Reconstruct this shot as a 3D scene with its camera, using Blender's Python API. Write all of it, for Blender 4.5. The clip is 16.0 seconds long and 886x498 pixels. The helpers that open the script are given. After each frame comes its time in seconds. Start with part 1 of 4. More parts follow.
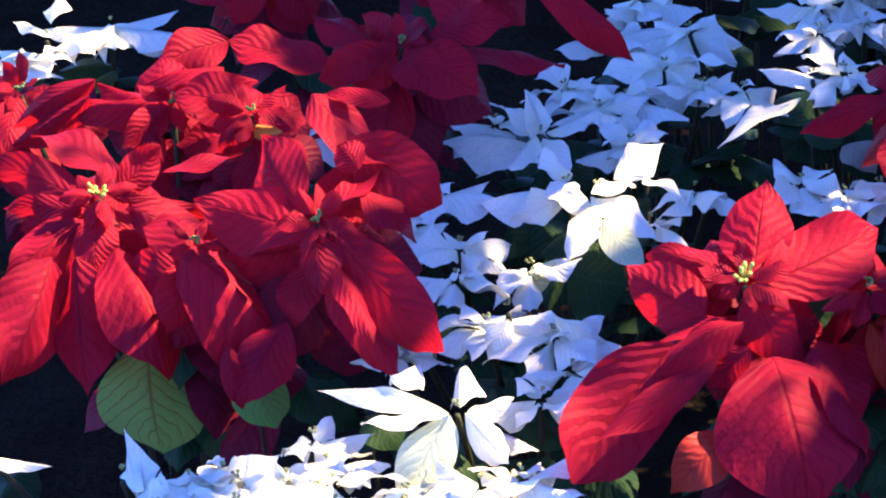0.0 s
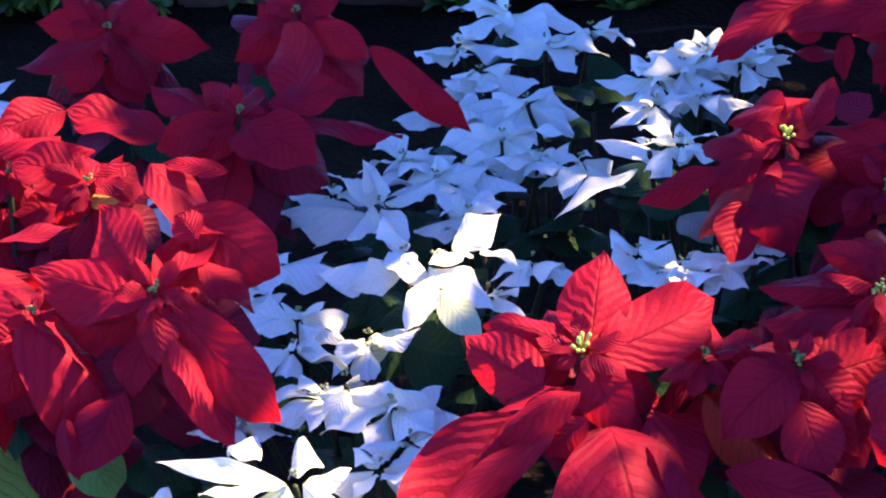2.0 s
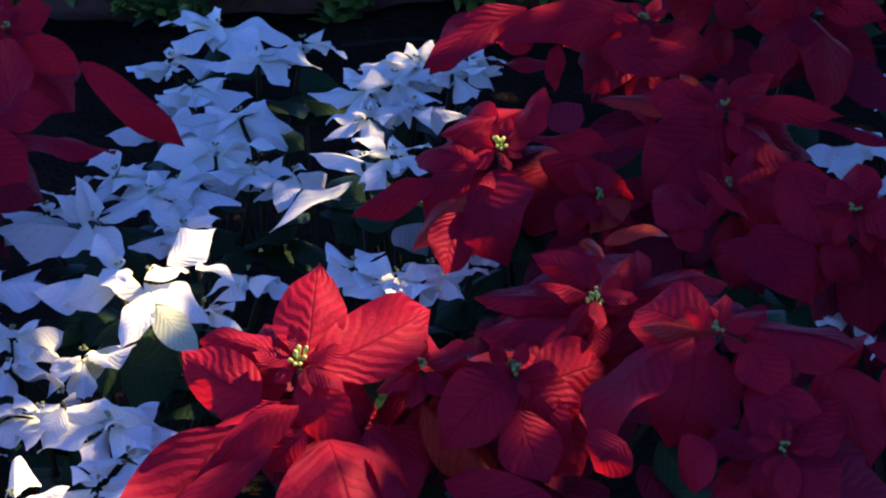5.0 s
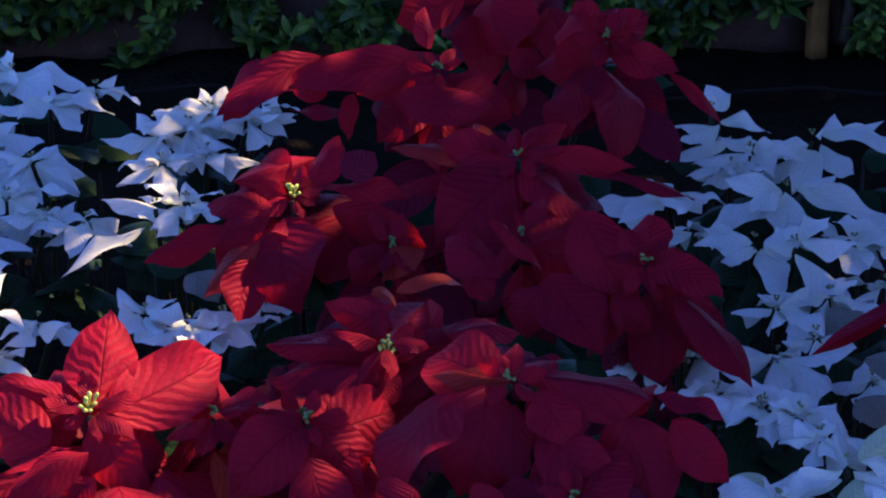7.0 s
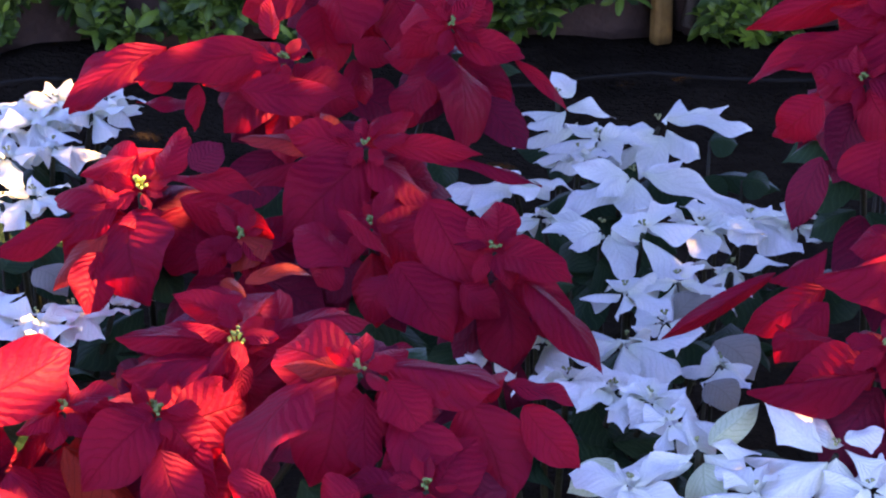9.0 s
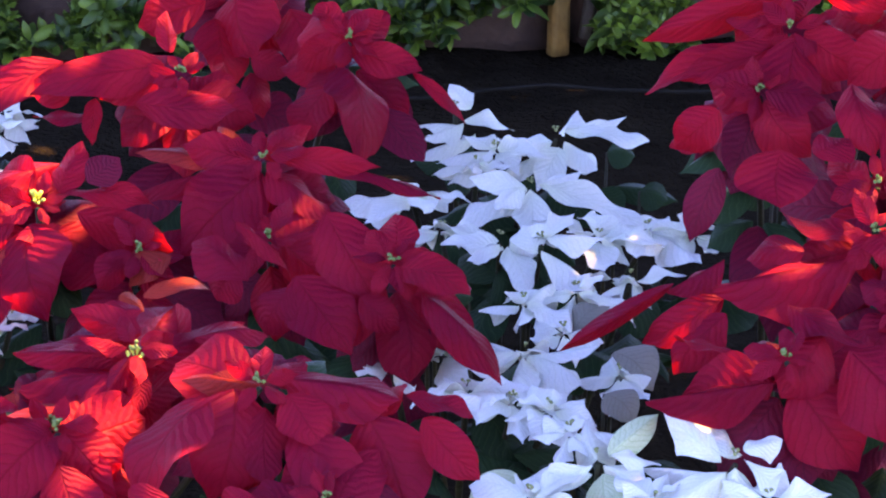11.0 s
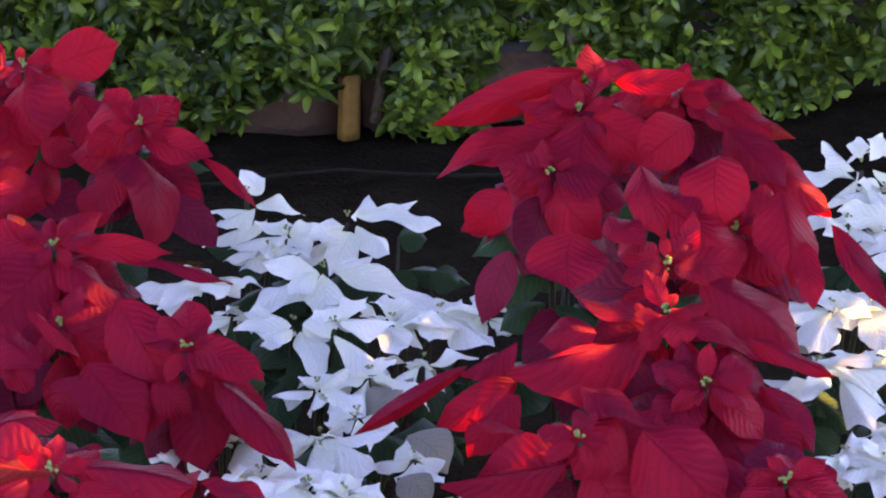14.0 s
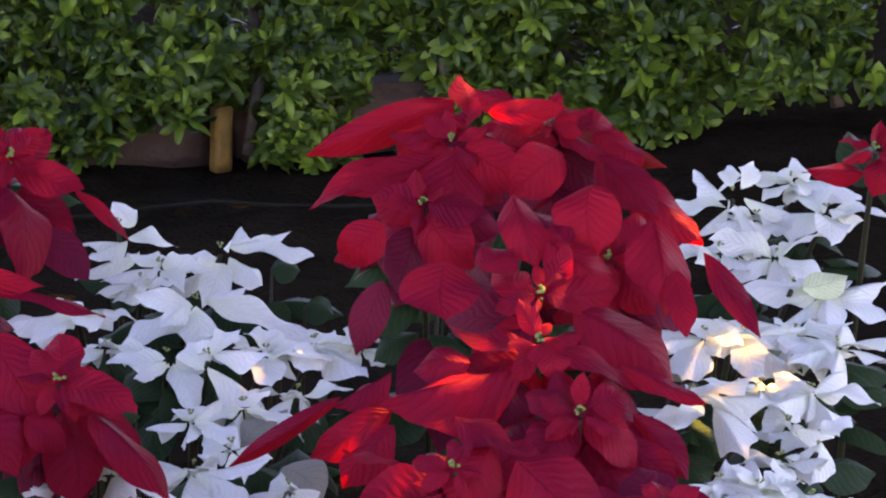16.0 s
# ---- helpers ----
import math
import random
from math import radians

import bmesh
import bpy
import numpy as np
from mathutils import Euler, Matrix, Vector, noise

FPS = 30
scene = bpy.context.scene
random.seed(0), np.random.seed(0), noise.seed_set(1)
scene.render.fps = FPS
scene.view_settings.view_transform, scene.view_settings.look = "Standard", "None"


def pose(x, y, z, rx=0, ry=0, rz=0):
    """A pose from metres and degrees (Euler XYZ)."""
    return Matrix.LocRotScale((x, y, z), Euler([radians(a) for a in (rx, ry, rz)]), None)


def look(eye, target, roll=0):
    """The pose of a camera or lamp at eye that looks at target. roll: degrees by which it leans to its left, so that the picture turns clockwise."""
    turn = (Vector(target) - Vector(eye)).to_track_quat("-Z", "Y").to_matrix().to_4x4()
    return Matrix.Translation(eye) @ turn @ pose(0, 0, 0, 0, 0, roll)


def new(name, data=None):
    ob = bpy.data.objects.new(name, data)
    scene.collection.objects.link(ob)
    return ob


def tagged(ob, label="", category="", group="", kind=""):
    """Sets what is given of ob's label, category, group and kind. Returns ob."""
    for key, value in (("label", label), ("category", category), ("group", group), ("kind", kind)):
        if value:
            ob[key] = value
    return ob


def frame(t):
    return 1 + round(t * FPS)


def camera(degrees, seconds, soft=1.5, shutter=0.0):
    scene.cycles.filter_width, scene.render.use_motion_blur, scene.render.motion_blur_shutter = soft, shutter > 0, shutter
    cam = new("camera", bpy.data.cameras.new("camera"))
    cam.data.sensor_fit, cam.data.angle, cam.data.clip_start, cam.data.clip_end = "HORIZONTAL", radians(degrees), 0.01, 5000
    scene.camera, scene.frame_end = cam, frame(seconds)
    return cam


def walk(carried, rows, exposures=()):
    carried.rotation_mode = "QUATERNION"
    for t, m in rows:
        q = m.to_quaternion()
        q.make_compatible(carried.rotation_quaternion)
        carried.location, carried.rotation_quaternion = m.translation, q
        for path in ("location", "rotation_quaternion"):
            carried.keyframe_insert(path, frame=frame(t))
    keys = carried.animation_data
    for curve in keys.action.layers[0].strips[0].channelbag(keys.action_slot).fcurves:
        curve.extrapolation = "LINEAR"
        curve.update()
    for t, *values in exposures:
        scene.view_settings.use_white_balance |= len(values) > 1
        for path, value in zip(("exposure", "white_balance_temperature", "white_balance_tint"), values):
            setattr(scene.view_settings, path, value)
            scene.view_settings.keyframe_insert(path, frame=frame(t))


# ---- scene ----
# a long lens that pans and tilts from one standpoint over a bed of poinsettias
cam = camera(15.0, 16.0, soft=2.1)
EYE = (0.0, 0.0, 1.7)
ROWS = [
    (0.0, 70.827, 3.854, 10.430), (0.5, 71.245, 3.611, 9.755), (1.0, 71.628, 3.354, 9.074),
    (1.5, 71.756, 3.197, 8.547), (2.0, 71.869, 2.938, 7.823), (2.5, 71.921, 2.678, 6.999),
    (3.0, 71.896, 2.608, 5.979), (3.2, 71.880, 2.590, 5.641), (5.3, 71.905, 2.080, 2.340),
    (5.5, 72.010, 1.900, 1.904), (6.0, 72.367, 1.426, 0.939), (6.5, 72.532, 1.069, 0.252),
    (7.0, 72.601, 0.782, -0.291), (7.5, 72.540, 0.704, -1.035), (8.0, 72.468, 0.790, -2.021),
    (8.5, 72.424, 0.751, -2.485), (9.0, 72.378, 0.793, -2.996), (11.5, 72.671, 0.462, -5.257),
    (12.0, 72.784, 0.342, -5.868), (12.5, 72.951, 0.323, -6.522), (13.0, 73.318, 0.304, -7.193),
    (13.5, 73.730, 0.283, -7.826), (14.0, 73.984, 0.195, -8.312), (14.5, 74.093, 0.110, -8.786),
    (15.0, 74.194, 0.071, -9.527), (15.5, 74.354, 0.013, -10.071), (16.0, 74.500, 0.000, -10.500),
]
EXPOSURES = [
    (0.0, 2.7, 4950, 43), (1.5, 2.7, 4950, 43), (3.0, 2.55, 4950, 42), (5.5, 1.9, 5000, 46), (7.5, 1.85, 5150, 50),
    (8.0, 2.95, 6200, 54), (9.0, 3.65, 6700, 53), (11.5, 4.1, 7300, 48), (13.0, 4.1, 8000, 46), (16.0, 3.9, 9700, 47),
]
walk(cam, [(t, pose(*EYE, rx, ry, rz)) for t, rx, ry, rz in ROWS], EXPOSURES)

# ---- light: blue sky, warm sun through an unseen tree added for shade
SUN_ELEVATION, SUN_SIDE = radians(48), radians(25)   # side: the sun's compass angle from +x, anticlockwise
TO_SUN = Vector((math.cos(SUN_SIDE) * math.cos(SUN_ELEVATION), math.sin(SUN_SIDE) * math.cos(SUN_ELEVATION), math.sin(SUN_ELEVATION)))
world = bpy.data.worlds.new("sky")
scene.world = world
world.use_nodes = True
wn = world.node_tree.nodes
sky = wn.new("ShaderNodeTexSky")
sky.sky_type, sky.sun_disc = "NISHITA", False
sky.sun_elevation, sky.sun_rotation = SUN_ELEVATION, math.pi / 2 - SUN_SIDE
sky.ozone_density, sky.air_density, sky.dust_density = 6.0, 1.0, 0.1
deeper = wn.new("ShaderNodeMix")
deeper.data_type, deeper.blend_type = "RGBA", "MULTIPLY"
deeper.inputs[0].default_value, deeper.inputs[7].default_value = 1.0, (0.80, 0.88, 1.0, 1)
world.node_tree.links.new(sky.outputs[0], deeper.inputs[6])
world.node_tree.links.new(deeper.outputs[2], wn["Background"].inputs[0])
wn["Background"].inputs[1].default_value = 0.08
sun_data = bpy.data.lights.new("sun", "SUN")
sun_data.energy, sun_data.angle, sun_data.color = 5.0, radians(0.5), (1.0, 0.72, 0.22)
sun = new("sun", sun_data)
sun.matrix_world = look((TO_SUN * 20)[:], (0, 0, 0))


# ---- materials
def material(name):
    m = bpy.data.materials.new(name)
    m.use_nodes = True
    t = m.node_tree
    return m, t.nodes, t.links, t.nodes["Principled BSDF"]


def math_node(n, l, op, a, b=None, c=None):
    q = n.new("ShaderNodeMath")
    q.operation = op
    for i, v in enumerate((a, b, c)):
        if v is None:
            continue
        if isinstance(v, (int, float)):
            q.inputs[i].default_value = v
        else:
            l.new(v, q.inputs[i])
    return q.outputs[0]


def mix_colour(n, l, f, a, b):
    q = n.new("ShaderNodeMix")
    q.data_type = "RGBA"
    for i, v in ((0, f), (6, a), (7, b)):
        if isinstance(v, (int, float)):
            q.inputs[i].default_value = v
        elif isinstance(v, tuple):
            q.inputs[i].default_value = (*v, 1)
        else:
            l.new(v, q.inputs[i])
    return q.outputs[2]


def noise_node(n, l, scale, detail=4, vector=None):
    q = n.new("ShaderNodeTexNoise")
    q.inputs["Scale"].default_value, q.inputs["Detail"].default_value = scale, detail
    if vector is not None:
        l.new(vector, q.inputs["Vector"])
    return q.outputs["Fac"]


def leaf_material(name, base, other, vein, veins=8.5, vein_mix=0.5, rough=0.5, through_light=0.3, relief=0.26, edge=None, gloss=0.12, glow=None, skew=1.0):
    """A thin leaf: two blended colours, veins that leave a midrib in chevrons, light that shines through."""
    m, n, l, bsdf = material(name)
    uv = n.new("ShaderNodeUVMap").outputs[0]
    sep = n.new("ShaderNodeSeparateXYZ")
    l.new(uv, sep.inputs[0])
    u, v = sep.outputs[0], sep.outputs[1]
    side = math_node(n, l, "ABSOLUTE", math_node(n, l, "SUBTRACT", v, 0.5))
    info = n.new("ShaderNodeObjectInfo")
    geo = n.new("ShaderNodeNewGeometry")
    rnd = math_node(n, l, "FRACT", math_node(n, l, "ADD", info.outputs["Random"], geo.outputs["Random Per Island"]))
    coord = n.new("ShaderNodeTexCoord").outputs["Object"]
    wob = noise_node(n, l, 4.0, 2, coord)
    s = math_node(n, l, "SUBTRACT", math_node(n, l, "MULTIPLY", u, veins), math_node(n, l, "MULTIPLY", side, 4.6))
    s = math_node(n, l, "ADD", s, math_node(n, l, "MULTIPLY", wob, 1.5))
    s = math_node(n, l, "ADD", s, math_node(n, l, "MULTIPLY", math_node(n, l, "GREATER_THAN", v, 0.5), 0.4))
    wave = math_node(n, l, "ABSOLUTE", math_node(n, l, "SUBTRACT", math_node(n, l, "FRACT", s), 0.5))
    line = math_node(n, l, "SUBTRACT", 1.0, math_node(n, l, "MULTIPLY", wave, 9.0))
    line = math_node(n, l, "MAXIMUM", line, 0.0)
    rib = math_node(n, l, "MAXIMUM", math_node(n, l, "SUBTRACT", 1.0, math_node(n, l, "MULTIPLY", side, 38.0)), 0.0)
    lines = math_node(n, l, "MAXIMUM", line, rib)
    fine = noise_node(n, l, 26.0, 5, coord)
    blot = noise_node(n, l, 3.2, 3, coord)
    f = math_node(n, l, "MULTIPLY", math_node(n, l, "POWER", rnd, skew), 0.75 if skew == 1.0 else 1.0)
    f = math_node(n, l, "ADD", f, math_node(n, l, "MULTIPLY", math_node(n, l, "SUBTRACT", blot, 0.5), 0.8))
    q = n.new("ShaderNodeClamp")
    l.new(f, q.inputs[0])
    col = mix_colour(n, l, q.outputs[0], base, other)
    if edge:
        far = math_node(n, l, "MULTIPLY", math_node(n, l, "POWER", math_node(n, l, "SUBTRACT", 1.0, u), 3.0), 0.7)
        col = mix_colour(n, l, far, col, edge)
    col = mix_colour(n, l, math_node(n, l, "MULTIPLY", lines, vein_mix), col, vein)
    dull = n.new("ShaderNodeMix")
    dull.data_type, dull.blend_type = "RGBA", "MULTIPLY"
    dull.inputs[0].default_value = 0.35
    l.new(col, dull.inputs[6])
    grey = n.new("ShaderNodeCombineColor")
    for i in range(3):
        l.new(math_node(n, l, "ADD", math_node(n, l, "MULTIPLY", fine, 0.9), 0.5), grey.inputs[i])
    l.new(grey.outputs[0], dull.inputs[7])
    col = dull.outputs[2]
    l.new(col, bsdf.inputs["Base Color"])
    bsdf.inputs["Roughness"].default_value = rough
    bsdf.inputs["Specular IOR Level"].default_value = gloss
    height = math_node(n, l, "ADD", math_node(n, l, "MULTIPLY", math_node(n, l, "SUBTRACT", 0.5, wave), -1.1), math_node(n, l, "MULTIPLY", fine, 0.5))
    height = math_node(n, l, "SUBTRACT", height, math_node(n, l, "MULTIPLY", rib, 0.5))
    bump = n.new("ShaderNodeBump")
    bump.inputs["Strength"].default_value, bump.inputs["Distance"].default_value = relief, 0.004
    l.new(height, bump.inputs["Height"])
    l.new(bump.outputs[0], bsdf.inputs["Normal"])
    tr = n.new("ShaderNodeBsdfTranslucent")
    if glow:
        tr.inputs[0].default_value = (*glow, 1)
    else:
        l.new(col, tr.inputs[0])
    l.new(bump.outputs[0], tr.inputs["Normal"])
    mix = n.new("ShaderNodeMixShader")
    mix.inputs[0].default_value = through_light
    l.new(bsdf.outputs[0], mix.inputs[1])
    l.new(tr.outputs[0], mix.inputs[2])
    l.new(mix.outputs[0], n["Material Output"].inputs[0])
    return m


def rough_material(name, base, other, scale, rough=0.85, bump_scale=60.0, relief=0.5, distance=0.01, gloss=0.15):
    m, n, l, bsdf = material(name)
    coord = n.new("ShaderNodeTexCoord").outputs["Object"]
    big, fine = noise_node(n, l, scale, 4, coord), noise_node(n, l, bump_scale, 6, coord)
    f = math_node(n, l, "ADD", math_node(n, l, "MULTIPLY", big, 1.4), math_node(n, l, "MULTIPLY", math_node(n, l, "SUBTRACT", fine, 0.5), 0.9))
    f = math_node(n, l, "SUBTRACT", f, 0.2)
    q = n.new("ShaderNodeClamp")
    l.new(f, q.inputs[0])
    l.new(mix_colour(n, l, q.outputs[0], base, other), bsdf.inputs["Base Color"])
    bsdf.inputs["Roughness"].default_value = rough
    bsdf.inputs["Specular IOR Level"].default_value = gloss
    bump = n.new("ShaderNodeBump")
    bump.inputs["Strength"].default_value, bump.inputs["Distance"].default_value = relief, distance
    l.new(fine, bump.inputs["Height"])
    l.new(bump.outputs[0], bsdf.inputs["Normal"])
    return m


RED = leaf_material("red_bract", (0.34, 0.008, 0.024), (0.16, 0.004, 0.021), (0.085, 0.002, 0.006), vein_mix=0.65, relief=0.45, through_light=0.38, glow=(0.52, 0.009, 0.006), gloss=0.08, rough=0.6)
ORANGE_RED = leaf_material("orange_red_bract", (0.36, 0.030, 0.012), (0.28, 0.014, 0.016), (0.12, 0.006, 0.004), vein_mix=0.6)
# darker copy of the red bract, for bracts that lie in shade
SHADED_RED = leaf_material("shaded_red_bract", (0.13, 0.005, 0.016), (0.18, 0.006, 0.022), (0.06, 0.003, 0.010), through_light=0.2, relief=0.4, gloss=0.12, rough=0.6)
GOLD = leaf_material("yellowed_bract", (0.55, 0.36, 0.06), (0.50, 0.16, 0.03), (0.30, 0.10, 0.02), vein_mix=0.7)
WHITE = leaf_material("white_bract", (0.83, 0.82, 0.74), (0.80, 0.80, 0.66), (0.55, 0.58, 0.36), vein_mix=0.35, through_light=0.25, relief=0.3, edge=(0.74, 0.77, 0.46))
PALE = leaf_material("pale_green_bract", (0.60, 0.66, 0.36), (0.72, 0.74, 0.48), (0.30, 0.40, 0.14), vein_mix=0.55)
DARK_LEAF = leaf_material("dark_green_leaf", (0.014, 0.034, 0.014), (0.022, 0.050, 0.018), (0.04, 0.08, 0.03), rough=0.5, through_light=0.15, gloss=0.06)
TAN = leaf_material("faded_leaf", (0.34, 0.29, 0.22), (0.26, 0.24, 0.17), (0.20, 0.17, 0.11))
FRESH_LEAF = leaf_material("fresh_green_leaf", (0.14, 0.27, 0.05), (0.10, 0.22, 0.04), (0.05, 0.10, 0.02), through_light=0.35)
YELLOW_LEAF = leaf_material("yellowing_leaf", (0.18, 0.30, 0.045), (0.30, 0.26, 0.06), (0.16, 0.06, 0.02), vein_mix=0.8, through_light=0.35)
HEDGE_LEAF = leaf_material("hedge_leaf", (0.018, 0.056, 0.010), (0.20, 0.33, 0.035), (0.09, 0.15, 0.03), veins=6.0, vein_mix=0.25, rough=0.30, through_light=0.35, gloss=0.35, skew=2.0)
TREE_LEAF = leaf_material("tree_leaf", (0.05, 0.10, 0.03), (0.07, 0.13, 0.03), (0.04, 0.08, 0.02), through_light=0.05)
STEM = rough_material("stem", (0.022, 0.035, 0.012), (0.04, 0.024, 0.014), 20.0, 0.6)
BUD = rough_material("flower_bud", (0.09, 0.15, 0.035), (0.16, 0.19, 0.05), 90.0, 0.45, 300.0, 0.3, 0.002)
BUD_BRIGHT = rough_material("yellow_green_bud", (0.36, 0.46, 0.05), (0.60, 0.62, 0.12), 90.0, 0.45, 300.0, 0.3, 0.002)
BUD_PALE = rough_material("small_bud", (0.20, 0.26, 0.09), (0.30, 0.28, 0.10), 90.0, 0.45, 300.0, 0.3, 0.002)
SOIL = rough_material("soil", (0.013, 0.009, 0.006), (0.030, 0.022, 0.014), 9.0, 0.95, 70.0, 1.0, 0.03, 0.0)
STONE = rough_material("stone", (0.12, 0.065, 0.042), (0.07, 0.040, 0.028), 7.0, 0.85, 45.0, 0.7, 0.01)
TIMBER = rough_material("timber", (0.30, 0.16, 0.04), (0.15, 0.07, 0.02), 14.0, 0.7, 60.0, 0.6, 0.004)
BARK = rough_material("bark", (0.09, 0.065, 0.045), (0.16, 0.12, 0.085), 12.0, 0.9, 50.0, 1.0, 0.01)
HOSE = rough_material("hose", (0.012, 0.011, 0.009), (0.022, 0.020, 0.016), 20.0, 0.9, gloss=0.0)


# ---- shapes
def mesh_from(name, verts, faces, mat, uvs=None, smooth=True):
    me = bpy.data.meshes.new(name)
    me.from_pydata([tuple(v) for v in verts], [], faces)
    if uvs is not None:
        lay = me.uv_layers.new(name="UVMap")
        for lp in me.loops:
            lay.data[lp.index].uv = uvs[lp.vertex_index]
    me.polygons.foreach_set("use_smooth", [smooth] * len(me.polygons))
    me.materials.append(mat)
    me.update()
    return me


def blade(rng, shape, nu=14, nv=8, ripple=0.009, bow=0.10, fold=0.26, wave=0.05, lobes=0.0):
    """A leaf blade, 1 long along x from its stalk to its tip and 1 wide, as points, faces and uv."""
    verts, faces, uvs = [], [], []
    bow, fold = bow * rng.uniform(-0.3, 1.9), fold * rng.uniform(-0.3, 2.0)
    p1, p2, twist = rng.uniform(0, 6.28), rng.uniform(0, 6.28), rng.uniform(-0.55, 0.55)
    bend, tip_drop = rng.uniform(-0.09, 0.09), rng.uniform(-0.06, 0.30)
    ripple *= rng.uniform(0.1, 1.2)
    lob = [rng.uniform(0.3, 1.0) * lobes for _ in range(2)]
    for i in range(nu + 1):
        u = i / nu
        for j in range(nv + 1):
            v = 2 * j / nv - 1
            w = shape(u) * 0.5
            if lobes:
                w *= 1 + lob[v > 0] * (math.exp(-((u - 0.46) / 0.07) ** 2) - 0.6 * math.exp(-((u - 0.62) / 0.09) ** 2))
            w = max(w, 0.008)
            y = v * w
            z = bow * 4 * u * (1 - u) - fold * abs(v) * w * 1.3 - tip_drop * u ** 4
            z += wave * abs(v) ** 1.5 * math.sin(9 * u + (p1 if v > 0 else p2)) * (0.3 + w)
            z += ripple * math.sin(2 * math.pi * (8.5 * u - 2.3 * abs(v))) * min(1, 3 * abs(v)) * min(1, w * 4) * (1 - u * 0.5) * (0.55 + 0.45 * math.sin(5.0 * u + p1 + 1.5 * v))
            z += twist * y * u
            verts.append((u + 0.03 * abs(v) * math.sin(3.1 * u), y + bend * math.sin(math.pi * u), z))
            uvs.append((u, j / nv))
    for i in range(nu):
        for j in range(nv):
            a = i * (nv + 1) + j
            faces.append((a, a + nv + 1, a + nv + 2, a + 1))
    return verts, faces, uvs


def leaf_outline(u, widest, shoulder, tip):
    """A leaf's width at u: rounded at the stalk, widest a little before the middle, drawn out to a point."""
    if u < widest:
        return max(0.05, math.sin(math.pi / 2 * u / widest) ** 0.62)
    w = math.cos(math.pi / 2 * (u - widest) / (1 - widest)) ** shoulder
    return w * (1 - tip * math.exp(-((u - 0.93) / 0.075) ** 2))


def ovate(u):
    return leaf_outline(u, 0.42, 0.80, 0.34)


def broad(u):
    return leaf_outline(u, 0.45, 0.58, 0.40)


def lance(u):
    return min(u / 0.42, 1) ** 0.8 * (1 if u < 0.42 else max(0.0, 1 - (u - 0.42) / 0.58) ** (0.75 + 0.5 * u)) * 1.03


rng = random.Random(11)


def blades(name, mat, shapes, count, **kw):
    out = []
    for k in range(count):
        v, f, uv = blade(rng, shapes[k % len(shapes)], **kw)
        out.append(mesh_from(name, v, f, mat, uv))
    return out


RED_SET = blades("bract", RED, (ovate, ovate, broad), 18, nu=18, wave=0.11)
BROAD_SET = blades("bract", RED, (broad, ovate), 12, nu=18, wave=0.10)
KINDS = {
    "": RED_SET,
    "o": blades("bract", ORANGE_RED, (ovate,), 4, wave=0.06, ripple=0.02),
    "v": blades("bract", SHADED_RED, (broad, ovate), 6),
    "g": blades("bract", GOLD, (ovate,), 2, wave=0.08),
}
WHITE_SET = blades("bract", WHITE, (lance, ovate, ovate, lance), 24, nu=16, lobes=0.13, wave=0.13, fold=0.34, bow=0.07, ripple=0.003)
WHITE_KINDS = {"": WHITE_SET, "n": blades("bract", PALE, (ovate,), 3)}
LEAF_SETS = {
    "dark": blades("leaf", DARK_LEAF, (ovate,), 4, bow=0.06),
    "fresh": blades("leaf", FRESH_LEAF, (broad,), 2),
    "yellow": blades("leaf", YELLOW_LEAF, (broad,), 2),
    "pale": blades("leaf", PALE, (ovate,), 2),
    "tan": blades("leaf", TAN, (ovate,), 2, wave=0.08),
}


def tube(points, r0, r1, sides=6):
    """A tapered round stalk through the points."""
    verts, faces = [], []
    for i, p in enumerate(points):
        d = (Vector(points[min(i + 1, len(points) - 1)]) - Vector(points[max(i - 1, 0)])).normalized()
        a = d.orthogonal().normalized()
        b = d.cross(a)
        r = r0 + (r1 - r0) * i / (len(points) - 1)
        for s in range(sides):
            t = 2 * math.pi * s / sides
            verts.append(Vector(p) + a * r * math.cos(t) + b * r * math.sin(t))
    for i in range(len(points) - 1):
        for s in range(sides):
            q = i * sides
            faces.append((q + s, q + (s + 1) % sides, q + sides + (s + 1) % sides, q + sides + s))
    faces.append(tuple(range(sides))[::-1])
    faces.append(tuple(range((len(points) - 1) * sides, len(points) * sides)))
    return verts, faces


def joined(name, pieces, mat):
    verts, faces = [], []
    for v, f in pieces:
        k = len(verts)
        verts += [tuple(x) for x in v]
        faces += [tuple(i + k for i in q) for q in f]
    return mesh_from(name, verts, faces, mat)


def bud_cluster(name, mat, count, spread, length):
    """The small true flowers at the heart of a head: stubby stalks with swollen tops."""
    pieces = []
    for k in range(count):
        a, e = rng.uniform(0, 6.28), rng.uniform(0.15, 0.9)
        d = Vector((math.cos(a) * e, math.sin(a) * e, 1)).normalized()
        ln = length * rng.uniform(0.6, 1.2)
        p = [d * ln * s + Vector((math.cos(a), math.sin(a), 0)) * spread * 0.3 for s in (0, 0.45, 0.6, 0.8, 0.95, 1.0)]
        v, f = tube(p, 0.0011, 0.0011, 6)
        fat = (1, 1, 1.6, 2.2, 1.8, 0.7)
        for i in range(len(v)):
            c = p[i // 6]
            v[i] = c + (v[i] - c) * fat[i // 6]
        pieces.append((v, f))
    return joined(name, pieces, mat)


BUDS = {"red": [bud_cluster("flower_bud", BUD, 7, 0.006, 0.009) for _ in range(3)],
        "bright": [bud_cluster("flower_bud", BUD_BRIGHT, 9, 0.009, 0.016) for _ in range(3)],
        "white": [bud_cluster("flower_bud", BUD_PALE, 3, 0.005, 0.006) for _ in range(3)]}


